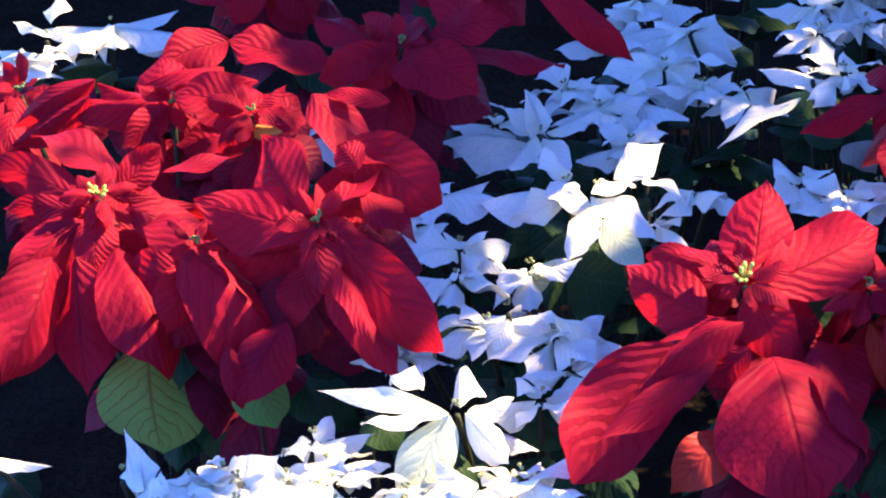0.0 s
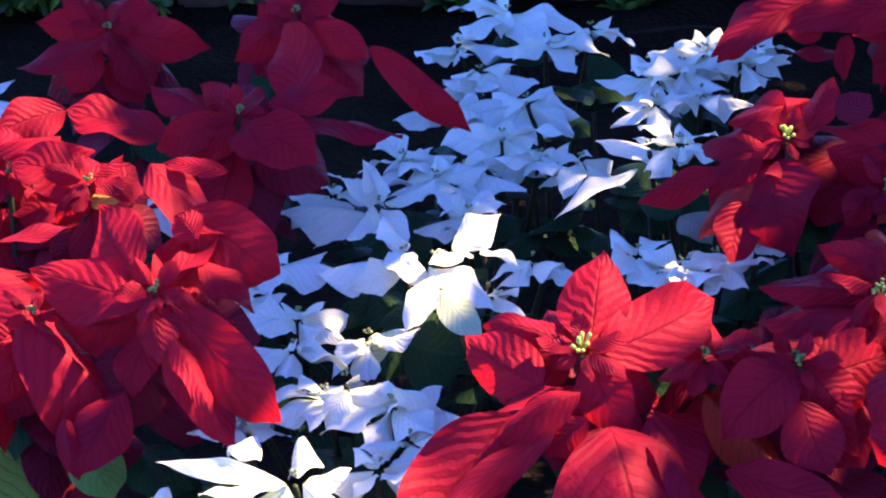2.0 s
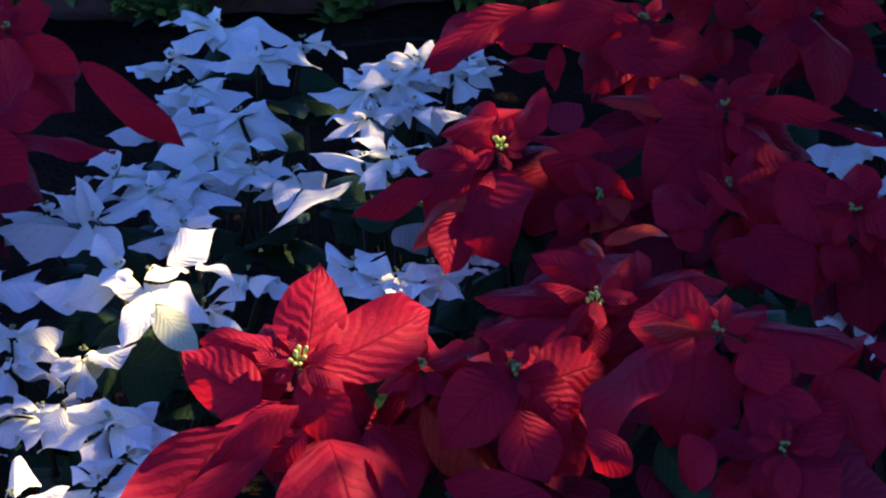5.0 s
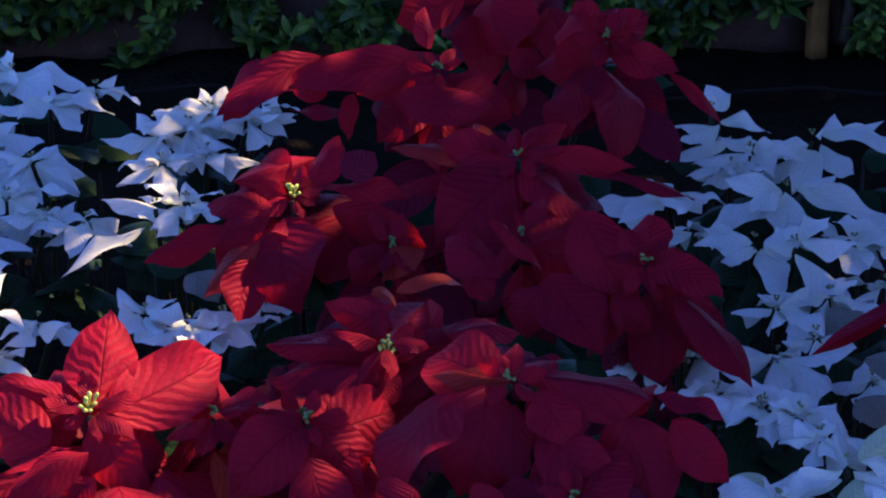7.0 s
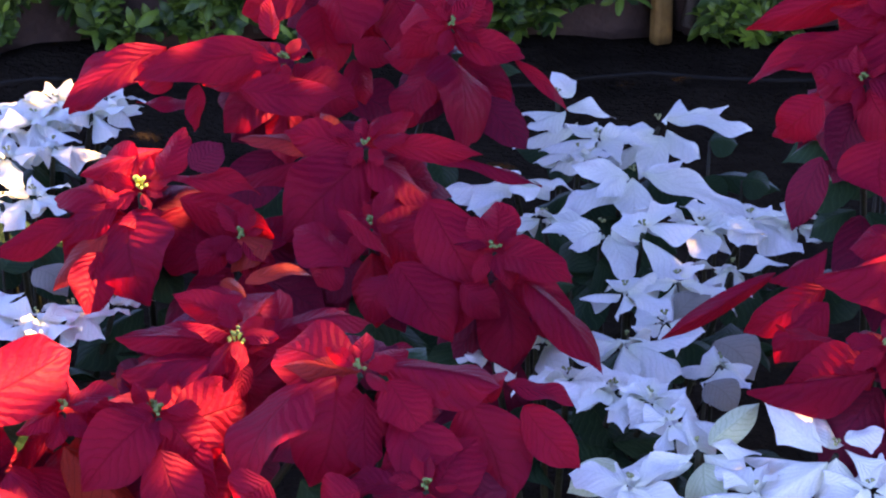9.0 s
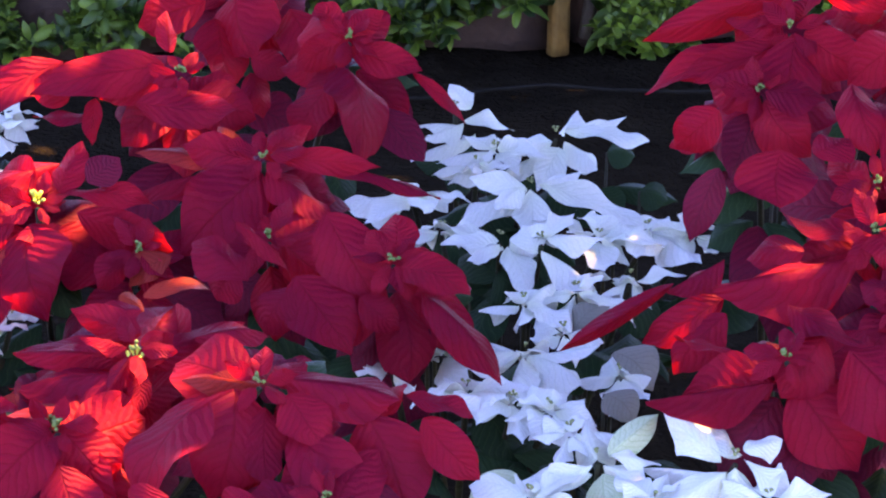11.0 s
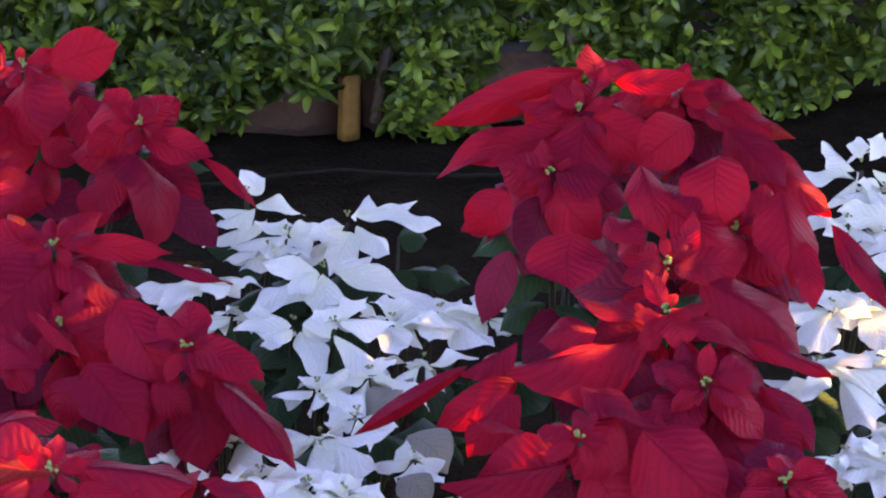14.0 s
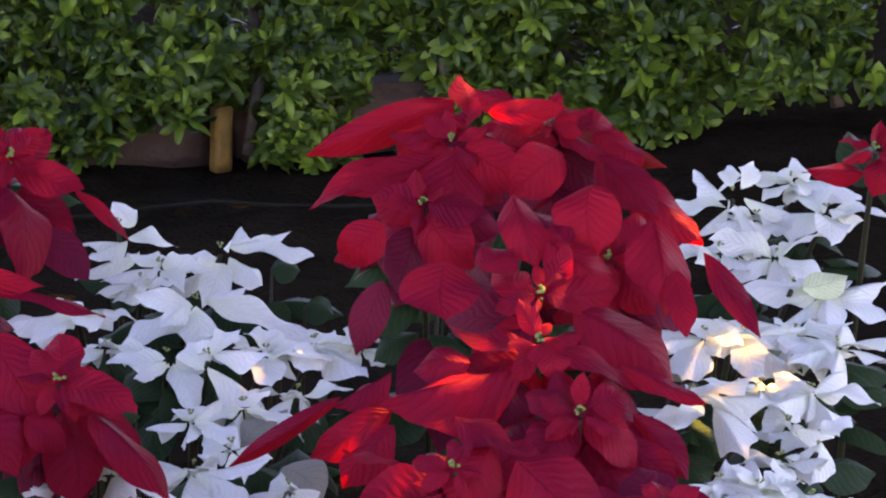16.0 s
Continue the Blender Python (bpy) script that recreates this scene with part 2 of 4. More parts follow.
def axes(c, lean=42):
    """The directions of a flower head at c that leans toward the path: across, up the head, its face."""
    across = Vector((c[1], -c[0], 0)).normalized()
    toward = Vector((-c[0], -c[1], 0)).normalized()
    face = Vector((0, 0, 1)) * math.cos(radians(lean)) + toward * math.sin(radians(lean))
    return across, face.cross(across), face


def child(name, data, parent, m=None):
    ob = new(name, data)
    ob.parent = parent
    if m is not None:
        ob.matrix_basis = m
    return ob


def plant(label, colour):
    ob = new("poinsettia", None)
    ob.empty_display_size = 0.1
    tagged(ob, label, "plant", colour + " poinsettias in the bed")
    ob["colour"] = colour
    return ob


def red_plant():
    return plant("red poinsettia with broad veined bracts, growing in dark soil", "red")


def white_plant():
    return plant("creamy white poinsettia with pointed bracts, growing in dark soil", "white")


def place_blade(meshes, parent, start, end, width, face, name="bract", roll=10.0, shift=0.0):
    """A blade from start to end, in the parent's coordinates."""
    x = end - start
    ln = x.length
    x = x / ln
    z = (face - x * face.dot(x)).normalized()
    y = z.cross(x)
    rot = Matrix((x, y, z)).transposed().to_4x4() @ Matrix.Rotation(radians(rng.uniform(-roll, roll)), 4, "X")
    m = Matrix.Translation(start + face * shift) @ rot @ Matrix.Diagonal((ln, width, (ln + width) / 2, 1))
    return child(name, rng.choice(meshes), parent, m)


def grow_head(owner, at, lean=42, bright=False, full=True):
    """The stem and true flowers of a head; returns the stem, which carries the bracts, with its directions."""
    c = Vector(at)
    if owner.location.length == 0:
        owner.location = (c.x + 0.02, c.y + 0.20, 0.0)
        bpy.context.view_layer.update()
    base = owner.location
    colour = owner["colour"]
    across, up, face = axes(c, lean)
    foot = Vector((base.x + (c.x - base.x) * 0.25, base.y + (c.y - base.y) * 0.25 + 0.03, 0.0))
    pts = [foot + (c - foot) * s + (Vector((0, 0, 1)) * 0.06 - face * 0.05) * math.sin(math.pi * s) for s in (0, 0.3, 0.6, 0.85, 1.0)]
    pts = [p - base - face * 0.014 for p in pts]
    v, f = tube(pts, 0.0055, 0.0036)
    stem = child("flower_stem", mesh_from("flower_stem", v, f, STEM), owner)
    rot = Matrix((across, up, face)).transposed().to_4x4()
    child("flower_bud", rng.choice(BUDS["bright" if bright else colour]), stem, Matrix.Translation(c - base + face * 0.004) @ rot @ Matrix.Rotation(rng.uniform(0, 6), 4, "Z"))
    # filler bracts under a red head's fresh ones, the deeper ones coloured for shade
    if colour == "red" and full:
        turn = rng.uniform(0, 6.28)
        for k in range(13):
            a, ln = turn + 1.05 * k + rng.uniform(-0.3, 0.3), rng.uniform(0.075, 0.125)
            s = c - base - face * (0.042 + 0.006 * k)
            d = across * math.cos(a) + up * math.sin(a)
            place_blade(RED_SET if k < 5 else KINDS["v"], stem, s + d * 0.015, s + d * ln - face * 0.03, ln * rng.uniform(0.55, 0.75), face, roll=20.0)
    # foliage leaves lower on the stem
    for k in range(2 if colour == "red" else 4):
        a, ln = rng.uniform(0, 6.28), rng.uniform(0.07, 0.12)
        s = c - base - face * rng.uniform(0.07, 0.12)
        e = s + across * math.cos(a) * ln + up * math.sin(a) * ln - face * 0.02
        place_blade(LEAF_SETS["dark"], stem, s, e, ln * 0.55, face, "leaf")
    # filler leaves and shade-darkened bracts that hang about a red head's lower stem
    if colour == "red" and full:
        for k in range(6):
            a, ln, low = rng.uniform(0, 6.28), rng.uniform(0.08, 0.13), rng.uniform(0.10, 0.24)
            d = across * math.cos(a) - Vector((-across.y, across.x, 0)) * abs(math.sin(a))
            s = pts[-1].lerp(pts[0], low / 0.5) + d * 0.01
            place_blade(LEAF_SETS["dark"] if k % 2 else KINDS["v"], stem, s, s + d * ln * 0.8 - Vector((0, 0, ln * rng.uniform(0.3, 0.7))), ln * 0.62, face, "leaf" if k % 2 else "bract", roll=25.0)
    return stem, c - base, across, up, face


def head(owner, at, bracts, bright=False, full=True):
    """A flower head at a place. Each bract: its foot and tip on the head's face and its width, in centimetres, undermost first."""
    stem, o, across, up, face = grow_head(owner, at, 42 if owner["colour"] == "red" else 25, bright, full)
    kinds = KINDS if owner["colour"] == "red" else WHITE_KINDS
    for i, (bx, by, tx, ty, w, *kind) in enumerate(bracts):
        lift = -0.035 + 0.035 * (i + 1) / len(bracts)
        start = o + (across * bx + up * by) * 0.01 + face * lift
        end = o + (across * tx + up * ty) * 0.01 + face * (lift - 0.010)
        end += (face * 0.87 - up * 0.5) * (end - start).length * rng.uniform(-0.42, 0.36)
        meshes = kinds[kind[0] if kind else ""]
        if meshes is RED_SET and w > 0.68 * math.hypot(tx - bx, ty - by):
            meshes = BROAD_SET
        place_blade(meshes, stem, start, end, w * (0.0104 if owner["colour"] == "red" else 0.0084), face, roll=32.0)
    # young bracts close round the heart
    if owner["colour"] == "red":
        turn = rng.uniform(0, 6.28)
        for k in range(6):
            a, ln = turn + 1.15 * k + rng.uniform(-0.4, 0.4), rng.uniform(0.022, 0.050)
            d = across * math.cos(a) + up * math.sin(a)
            place_blade(RED_SET, stem, o + d * 0.008, o + d * (0.008 + ln) + face * rng.uniform(-0.004, 0.012), ln * 0.55, face, roll=25.0)


def star_head(owner, at, reach, count):
    """A white head with its bracts spread like a star, the lower ring longer than the upper one."""
    stem, o, across, up, face = grow_head(owner, at, rng.uniform(-5, 11))
    reach *= 1.3
    turn = rng.uniform(0, 6.28)
    for ring, (n, far) in enumerate(((count, 1.0), (rng.choice((1, 2, 3)), 0.55))):
        for k in range(n):
            a = turn + ring * 0.5 + 2 * math.pi * (k + rng.uniform(-0.22, 0.22)) / n
            ln = reach * 0.01 * far * rng.uniform(0.75, 1.12)
            d = across * math.cos(a) + up * math.sin(a)
            start = o + d * 0.006 + face * (-0.008 + 0.007 * ring)
            end = o + d * ln + face * (-0.008 + 0.007 * ring + rng.uniform(-0.024, 0.016))
            place_blade(WHITE_SET, stem, start, end, ln * rng.uniform(0.44, 0.60), face, roll=26.0)


def green_leaf(at, dx, dy, width, kind):
    """A single large foliage leaf on a low shoot of its own."""
    c = Vector(at)
    across, up, face = axes(c)
    shoot = new("leafy_shoot", None)
    shoot.location = (c.x, c.y + 0.05, 0)
    words = {"dark": "dark green poinsettia leaf on a low shoot in shade", "fresh": "fresh green poinsettia leaf on a low shoot",
             "yellow": "yellowing green poinsettia leaf with brown veins", "pale": "pale green poinsettia leaf on a low shoot", "tan": "faded beige poinsettia leaf on a low shoot"}
    tagged(shoot, words[kind], "leaf", "single leaves in the bed")
    o = c - shoot.location
    v, f = tube([Vector((0, 0, 0)), o * 0.6 + Vector((0, 0.02, 0)), o], 0.004, 0.002)
    child("shoot_stem", mesh_from("shoot_stem", v, f, STEM), shoot)
    place_blade(LEAF_SETS[kind], shoot, o, o + (across * dx + up * dy) * 0.01, width * 0.011, face, "leaf")


# ---- ground, kerb and hedge
def ground():
    n = 70
    verts, faces = [], []
    xs = [-2.6 + 5.6 * i / n for i in range(n + 1)]
    ys = [1.2 + 6.6 * i / n for i in range(n + 1)]
    xs, ys = [-60, -12, -5] + xs + [5, 12, 60], [-60, -12, -3] + ys + [10, 15, 60]
    for y in ys:
        for x in xs:
            near = abs(x) < 3.1 and 1 < y < 8
            z = 0.035 * (noise.noise((x * 3.1, y * 3.1, 0.3)) + 0.6 * noise.noise((x * 9, y * 9, 2))) - 0.02 if near else -0.02
            verts.append((x, y, z))
    w = len(xs)
    for j in range(len(ys) - 1):
        for i in range(w - 1):
            a = j * w + i
            faces.append((a, a + 1, a + w + 1, a + w))
    ob = new("ground", mesh_from("ground", verts, faces, SOIL))
    tagged(ob, "dark moist soil of the flower bed", "ground", kind="structure")


ground()


def block(name, size, mat, seed, rough=0.006):
    """A worn stone or timber block, its base at the origin."""
    bm = bmesh.new()
    bmesh.ops.create_cube(bm, size=1.0)
    bmesh.ops.scale(bm, vec=size, verts=bm.verts)
    bmesh.ops.translate(bm, vec=(0, 0, size[2] / 2), verts=bm.verts)
    bmesh.ops.bevel(bm, geom=bm.edges[:], offset=min(size) * 0.12, segments=2, affect="EDGES")
    bmesh.ops.subdivide_edges(bm, edges=[e for e in bm.edges if e.calc_length() > min(size) * 0.7], cuts=3, use_grid_fill=True)
    for v in bm.verts:
        v.co += Vector([noise.noise(v.co * 14 + Vector((seed, k * 7, 0))) * rough for k in range(3)])
    me = bpy.data.meshes.new(name)
    bm.to_mesh(me)
    bm.free()
    me.polygons.foreach_set("use_smooth", [True] * len(me.polygons))
    me.materials.append(mat)
    return me


def kerb():
    thing = new("stone_kerb", None)
    thing.location = (0.0, 6.96, -0.05)
    tagged(thing, "low rough stone kerb behind the flower bed", "kerb", kind="structure")
    for k in range(-4, 2):
        m = block("stone", (0.60, 0.16, 0.16 + 0.01 * (k % 3)), STONE, k * 3.1)
        child("stone", m, thing, pose(0.52 + 0.612 * k, 0.012 * (k % 2), 0, 0, 0, 0.8 * ((k * 7) % 3 - 1)))


kerb()


def stake():
    ob = new("timber_stake", block("timber_stake", (0.042, 0.03, 0.14), TIMBER, 4.4, 0.0015))
    ob.matrix_world = pose(0.79, 6.82, -0.03, 1.0, 1.0, 25)
    tagged(ob, "short golden-brown timber stake standing in the soil", "stake")


stake()


def drip_hose():
    pts = [Vector((-0.6 + 0.12 * k, 6.42 + 0.05 * math.sin(0.7 * k) - 0.01 * k, 0.022 + 0.006 * math.sin(1.9 * k))) for k in range(18)]
    v, f = tube(pts, 0.004, 0.004, 8)
    ob = new("drip_hose", mesh_from("drip_hose", v, f, HOSE))
    tagged(ob, "thin grey-brown drip hose lying on dark soil", "hose")


drip_hose()


# ---- the plants
red_a = red_plant()
head(red_a, (-1.13, 3.52, 0.52), [
    (2.3, 3.5, -7.1, 12.3, 6.8), (-1.5, 0.9, -13.2, 8.8, 4.9), (-1.9, 0.5, -4.9, 5.4, 3.8), (-2.3, -0.1, -11.2, 1.6, 3), (-1.8, -1.8, -11.6, -7.3, 6), (-1.5, -2.1, -6.9, -3, 2.7), (2.1, 1.3, 7.5, 7.3, 4.3), (7.5, 3.1, 17, 4.8, 3), (-6.1, -6.7, -12.3, -21.2, 9.8), (-3.5, -7.1, -3.8, -24.9, 8.1), (1, -6.9, 6.2, -21.9, 10.1), (0.1, -2.8, -1.3, -9, 5.1), (3.1, -1.5, 12.5, -8.6, 5.7), (1.4, -1.9, 5.3, -3.3, 2.3), (1.3, -0.3, 14.5, -3.9, 2.1)], bright=True)
head(red_a, (-1.13, 3.85, 0.53), [
    (-9.3, 6.2, -20.8, 1.5, 3.5), (-10.2, 3.6, -21, -1.6, 4.4), (-2, 1.5, -9, 6.6, 4.2), (-1, 0.8, -13, 2.4, 4.2), (-0.2, 1.3, 1.6, 6.1, 3), (-3.8, 0, -1.4, -7.4, 3.4), (-0.1, -0.8, -6.7, -5.4, 4.2)])
head(red_a, (-1.02, 3.81, 0.53), [
    (1.2, 6, -12.2, 10, 3.8), (0.1, 0.8, -9.3, 5.4, 6.6), (-1.3, 0.5, 4.4, 3.2, 4.1), (4, -2.3, -2.9, -0.3, 2.1, "g"), (-0.1, -0.8, -4.5, -4.9, 3.5), (2.1, 0.2, 5.3, -3, 2.1)])
head(red_a, (-0.84, 3.37, 0.54), [
    (0.7, 18.1, 9, 8.1, 7.4), (9.3, 16, 2, 18.7, 2.3), (4.3, 11.5, 14, 2.8, 7.7), (5, 4.2, 11.3, -1.2, 5.8), (1.2, -4.3, 7.2, -18.5, 5.7), (-1.9, 3.4, -5.1, 12.7, 7.3), (-1, -0.6, -13.3, 5, 7.3), (0.7, 1.5, 7.9, 7.3, 3.8), (1.7, -5.4, 5, -14.5, 3.2), (-0.1, -1.1, 0.2, -8.3, 4.2), (1.3, -1.4, 12.5, -16.6, 6.9), (1.1, 0, 8.5, -3.2, 3.4), (5.1, 5.9, 2.9, 9.8, 3.7)])
head(red_a, (-0.99, 3.41, 0.50), [
    (-0.4, -0.7, -3.5, -8.9, 5.7), (2.4, -12.4, 3.3, -19.6, 2.9), (9.1, -10.3, 2.9, -19.9, 5.8), (-1.3, -0.6, 10.9, -17.4, 12.3)])
head(red_a, (-1.38, 4.01, 0.50), [
    (0, 0, -6.9, 4.4, 4.4), (0, -0.4, -7, -5.2, 4.4), (-0.4, -0.8, -2.2, -8.3, 4.4)])
red_b = red_plant()
head(red_b, (-1.15, 4.47, 0.55), [
    (-0.8, -0.6, -13.1, -2.7, 5.1), (-0.3, 1, -10, 4.3, 4.4), (1.1, -0.8, 5.7, -8.8, 6), (-1.3, -2.3, -6.1, -8.9, 5.3), (2, 0.1, 13.7, -3.2, 6.1), (0.5, 1.4, 4.9, 6.8, 5.3), (-1.9, 1.6, -4.6, 8.7, 4.8)])
head(red_b, (-0.88, 4.06, 0.54), [
    (-22.3, 4.5, -31.4, 1.8, 6.2), (-9.5, -0.9, -22.3, 4.5, 6.9), (-3.5, 2, -11.6, 7.9, 5.4), (-0.6, 1.3, -4.7, 6.9, 5.1), (8.1, 1.5, 6.8, 15.2, 7.6), (10.5, 14.4, 17.4, 9.2, 4.6), (3.7, 1.8, 14.2, 5.3, 5.1), (17.5, 9.8, 30.4, -3, 4.5), (2.2, -0.2, 20.7, -3.9, 8.6), (1.4, -1.4, 8.9, -6.7, 8), (-0.8, -1.2, -7.5, -4.1, 5.4), (-1.5, -0.7, -11, -3.8, 4.8), (0.6, -1.3, 3.2, -6.7, 6.2)])
head(red_b, (-0.87, 4.42, 0.58), [
    (0.1, 0.9, -8, -4, 5.5), (0, 0, 5.9, -5.1, 5.5), (0, 0.5, -2.8, 6.8, 5.5), (0, 0.5, 6.5, 4.2, 4.7)])
red_c = red_plant()
head(red_c, (-0.36, 3.23, 0.52), [
    (-1.2, 2.5, -10.2, 6.9, 4.9), (-0.1, 1.4, -4.5, 4.9, 3.4), (6.5, -6.6, 11.3, -18.6, 5.5), (1.3, 0.5, 14.4, 7.8, 7.8), (0.8, 1.4, 2.5, 13.4, 7.1), (-4.3, -2.7, -12.1, 4, 6.5), (-2.1, -16.5, -8.3, -21.9, 5.3, "o"), (-7.5, -6.2, -18.2, -21.4, 9.6), (2.4, -8.2, 6.3, -24.3, 13.5), (-2, -3.5, -13.4, -6.7, 3.6), (0.2, -7.3, -4, -11.3, 3.6), (-3, -8.3, -15.4, -16.5, 3.6), (-0.3, -4.5, -8.9, -8.6, 3.6), (0.6, -0.7, 4.1, -9.3, 5.7)], bright=True)
head(red_c, (-0.24, 3.30, 0.49), [
    (-10.6, 1, -3, -2.6, 5.3), (0, 0.7, 6, 3.2, 3.6), (0.6, 0.6, -4, 3.5, 3.6)])
head(red_c, (-0.06, 3.44, 0.50), [
    (-0.9, 2.8, -12.7, 5.3, 3.8), (0, -1.4, -13.4, -1.2, 6.4), (-6.3, -3.4, -19.6, -6.9, 5, "o"), (1.2, -3.5, 4.8, 8, 5), (0.8, -4.2, 7, 1.3, 3.7), (-1.4, 8.5, 1.3, 7, 3.1, "o")], bright=True)
head(red_c, (-0.14, 3.30, 0.48), [
    (-15.4, -3.9, -10.5, -12.8, 5.4), (-10, -2.1, -2.1, -11.3, 5.6, "o"), (-7.9, -11.3, 4.2, -14.1, 5.3), (0.6, 0.3, 5.7, -6.1, 6.6), (-0.7, 0, -8.1, -7.1, 7), (-0.1, -4.3, 2.8, -12.5, 6.2)])
head(red_c, (-0.15, 3.34, 0.47), [
    (2.2, 3.6, -8.4, 1, 4.3, "o"), (-4.6, 3.3, -11.3, -2.3, 4.4), (-12.8, -5, -10.6, -11, 6), (-7.9, -1.9, -4.8, -10.7, 5.7, "o"), (1.5, 0.3, 6.2, -7.3, 6.6), (-0.8, -0.3, -7.6, -5.4, 7.5), (0.4, -0.7, 3.4, -10.1, 6.9), (3.2, -2.5, 6.3, -10.6, 4.2)])
head(red_c, (-0.06, 3.43, 0.52), [
    (-0.8, 0, -7.4, 2.4, 3), (-2, 0.8, -13.2, 2.5, 3.8), (13.8, -1.3, 19.9, 0.2, 2.4), (1.1, 0.7, 4.7, 7.7, 4), (1, -0.7, 12.2, 4.1, 4), (6.6, 1.8, 15.2, 3.6, 3.7), (-0.6, -2.4, -13.6, -3.2, 6.5), (0.8, 2.1, -6.7, 6.2, 3.7), (0.9, 4.9, -4.9, 5.5, 3), (1.2, 6.3, 8.7, 8.1, 2.4, "o")])
head(red_c, (0.07, 3.28, 0.53), [
    (-1.2, 0, -5.2, 3.6, 2.5, "o"), (0, 1.3, -8.2, 3.6, 2.9, "o"), (2.4, 0.6, 4.5, 5.1, 3.3), (13.4, -3, 14.7, 1.5, 3.3), (15.2, -1.1, 22.2, -2.7, 3.4), (16.8, -3.8, 22.2, -10.4, 4.7), (0.5, -2, 0.4, -10.6, 3.9), (3.4, -4.7, 9.4, -15.5, 7), (11, -3.6, 14.8, -16, 8.5), (-5.6, -1.2, -13.2, -12.4, 9.7), (-2.6, -0.3, -4.6, -12.8, 10), (2.4, 0.6, 14.3, -0.7, 6.7), (2.9, -1.4, 6.4, -6.9, 5.6), (8.1, -2.9, 13.9, -3.7, 1.8)])
head(red_c, (0.13, 3.12, 0.46), [
    (-1.1, 1.3, -7.9, 2, 4), (0, 0, 5.6, -2.6, 6.2), (0, 0, -3.4, -3.7, 6.2), (-6.8, 0.1, -11.3, -1.7, 5.6), (-15.8, 0.9, -19.1, -2.1, 5.6)])
red_d = red_plant()
head(red_d, (-0.18, 3.96, 0.53), [
    (3.1, 7.6, -7.1, 5.2, 4.6), (-0.6, 3.7, -3.5, 8.8, 4.6), (1.1, 1.8, 0.3, 9.3, 4.3), (-5, -7.4, -7.3, -15.5, 5.7), (-4.3, -5, -11.9, -11.2, 4.3, "o"), (-6.9, -2.5, -18.3, -7.4, 3.2), (4.8, -0.6, 16.2, -6.2, 5.1), (-1.5, -2.9, -0.5, -14.3, 11.8), (-3.1, -1.2, -11.1, 2.4, 5.7), (-2.5, -1.5, -10.6, -5.7, 3.6), (2.6, -3, -2.8, -4.1, 2.9), (2.8, 1.9, 5.9, 9.5, 4.3), (2.5, 1.3, 15.3, 1.3, 3.2), (6.3, 2.5, 10.3, 6.5, 4.6, "v")], bright=True)
head(red_d, (-0.06, 3.91, 0.48), [
    (0, -0.8, 4, -4.1, 4.1), (-1.4, 0.1, -4.9, -3.8, 4.1), (4.1, -1, -1.5, -3.9, 4.1, "o")])
red_e = red_plant()
head(red_e, (0.10, 4.06, 0.55), [
    (-6, 1.4, -15.9, 5, 3.5, "o"), (-2.8, 1.5, -6.3, 7.7, 3, "o"), (-3.2, -0.3, -17.7, -2.9, 4.4), (7.4, 0.2, 22, -5, 3.7), (-0.3, 1.3, 6.2, 6.3, 3.7), (-0.4, -1.4, -10, -11.3, 10.3), (0.3, -1.4, 8.3, -8.1, 6.5), (1.4, 0.6, 14.4, -0.4, 3.3), (-1.2, -0.6, -10.4, 3, 4.8), (-0.4, -0.6, -2.4, -3, 3)])
head(red_e, (0.24, 3.74, 0.51), [
    (-17.2, -0.6, -23.4, 6.6, 5.6), (-18.6, 7.2, -11.4, 0.3, 3.4), (-18.5, 0.2, -21.1, -2.8, 5.3), (-11.6, -0.6, -5, -9.8, 8.3), (-11.9, -2.2, -15.8, -7.4, 4.6), (-4, -3.8, 0.6, -7.7, 4.1), (-7.9, 7.4, -2.3, -3, 7.6), (3.3, -3.8, 12.3, -14.2, 4.9), (-0.3, 0, -2.9, 5.7, 3), (0.1, 0.8, 0.1, 7.4, 5), (0.7, -0.9, 8.8, -3.3, 5.9), (0, -0.9, 2.1, -4.7, 3.6)])
head(red_e, (0.10, 3.91, 0.49), [
    (-0.7, 0, -6.9, -4.6, 4.8), (1.4, 0, 6.7, -4.9, 6.2)])
red_f = red_plant()
head(red_f, (-0.00, 4.38, 0.58), [
    (-19.6, 4.7, -30.2, -3.1, 6.8), (-15.8, 4.4, -29.8, -2.8, 6.2), (-11.4, -5.1, -19.8, -4.3, 3.5), (-15.1, -2.7, -19.6, 1.5, 5.3), (-2.2, 2.3, -19.3, 0, 7), (-11.4, -2.8, -12.2, -9.8, 3.2), (-0.7, 0.5, -11.4, -2.4, 5), (-6.1, -4.3, 7.5, -5.4, 5.9), (-1.4, 3.4, -1.6, 11.1, 2.9)])
head(red_f, (0.08, 4.76, 0.62), [
    (-2.5, -4.9, -1.1, -16.1, 8.6), (-4.1, -1.9, -13.9, -5.6, 6.6), (2.1, -14.8, 3.7, -21.7, 4.4), (8, -4.2, 12.2, -15.2, 8.2), (2.2, -12.8, 7.6, -15.1, 4.3), (0.8, -1, 2.2, -11.9, 11.5), (-2.4, 0.1, -9.7, 4.3, 7.4), (4.1, -0.1, 14.1, 4.6, 7.4)])
head(red_f, (0.23, 4.47, 0.60), [
    (-2.9, -6, -7.9, -13.6, 6.6), (3.2, -9.7, 9.9, -18, 6.2, "v"), (8.6, -4.3, 15.5, -11.6, 2), (0.2, -0.5, 10, -4.2, 5.1), (-0.6, -4, 2.2, -16.8, 9.1), (-0.1, 0.5, -7.5, -4, 4.6), (0.2, 0.5, 4.9, 5.1, 3.9), (-0.5, 0.5, -4.4, 6.2, 4.6)])
red_g = red_plant()
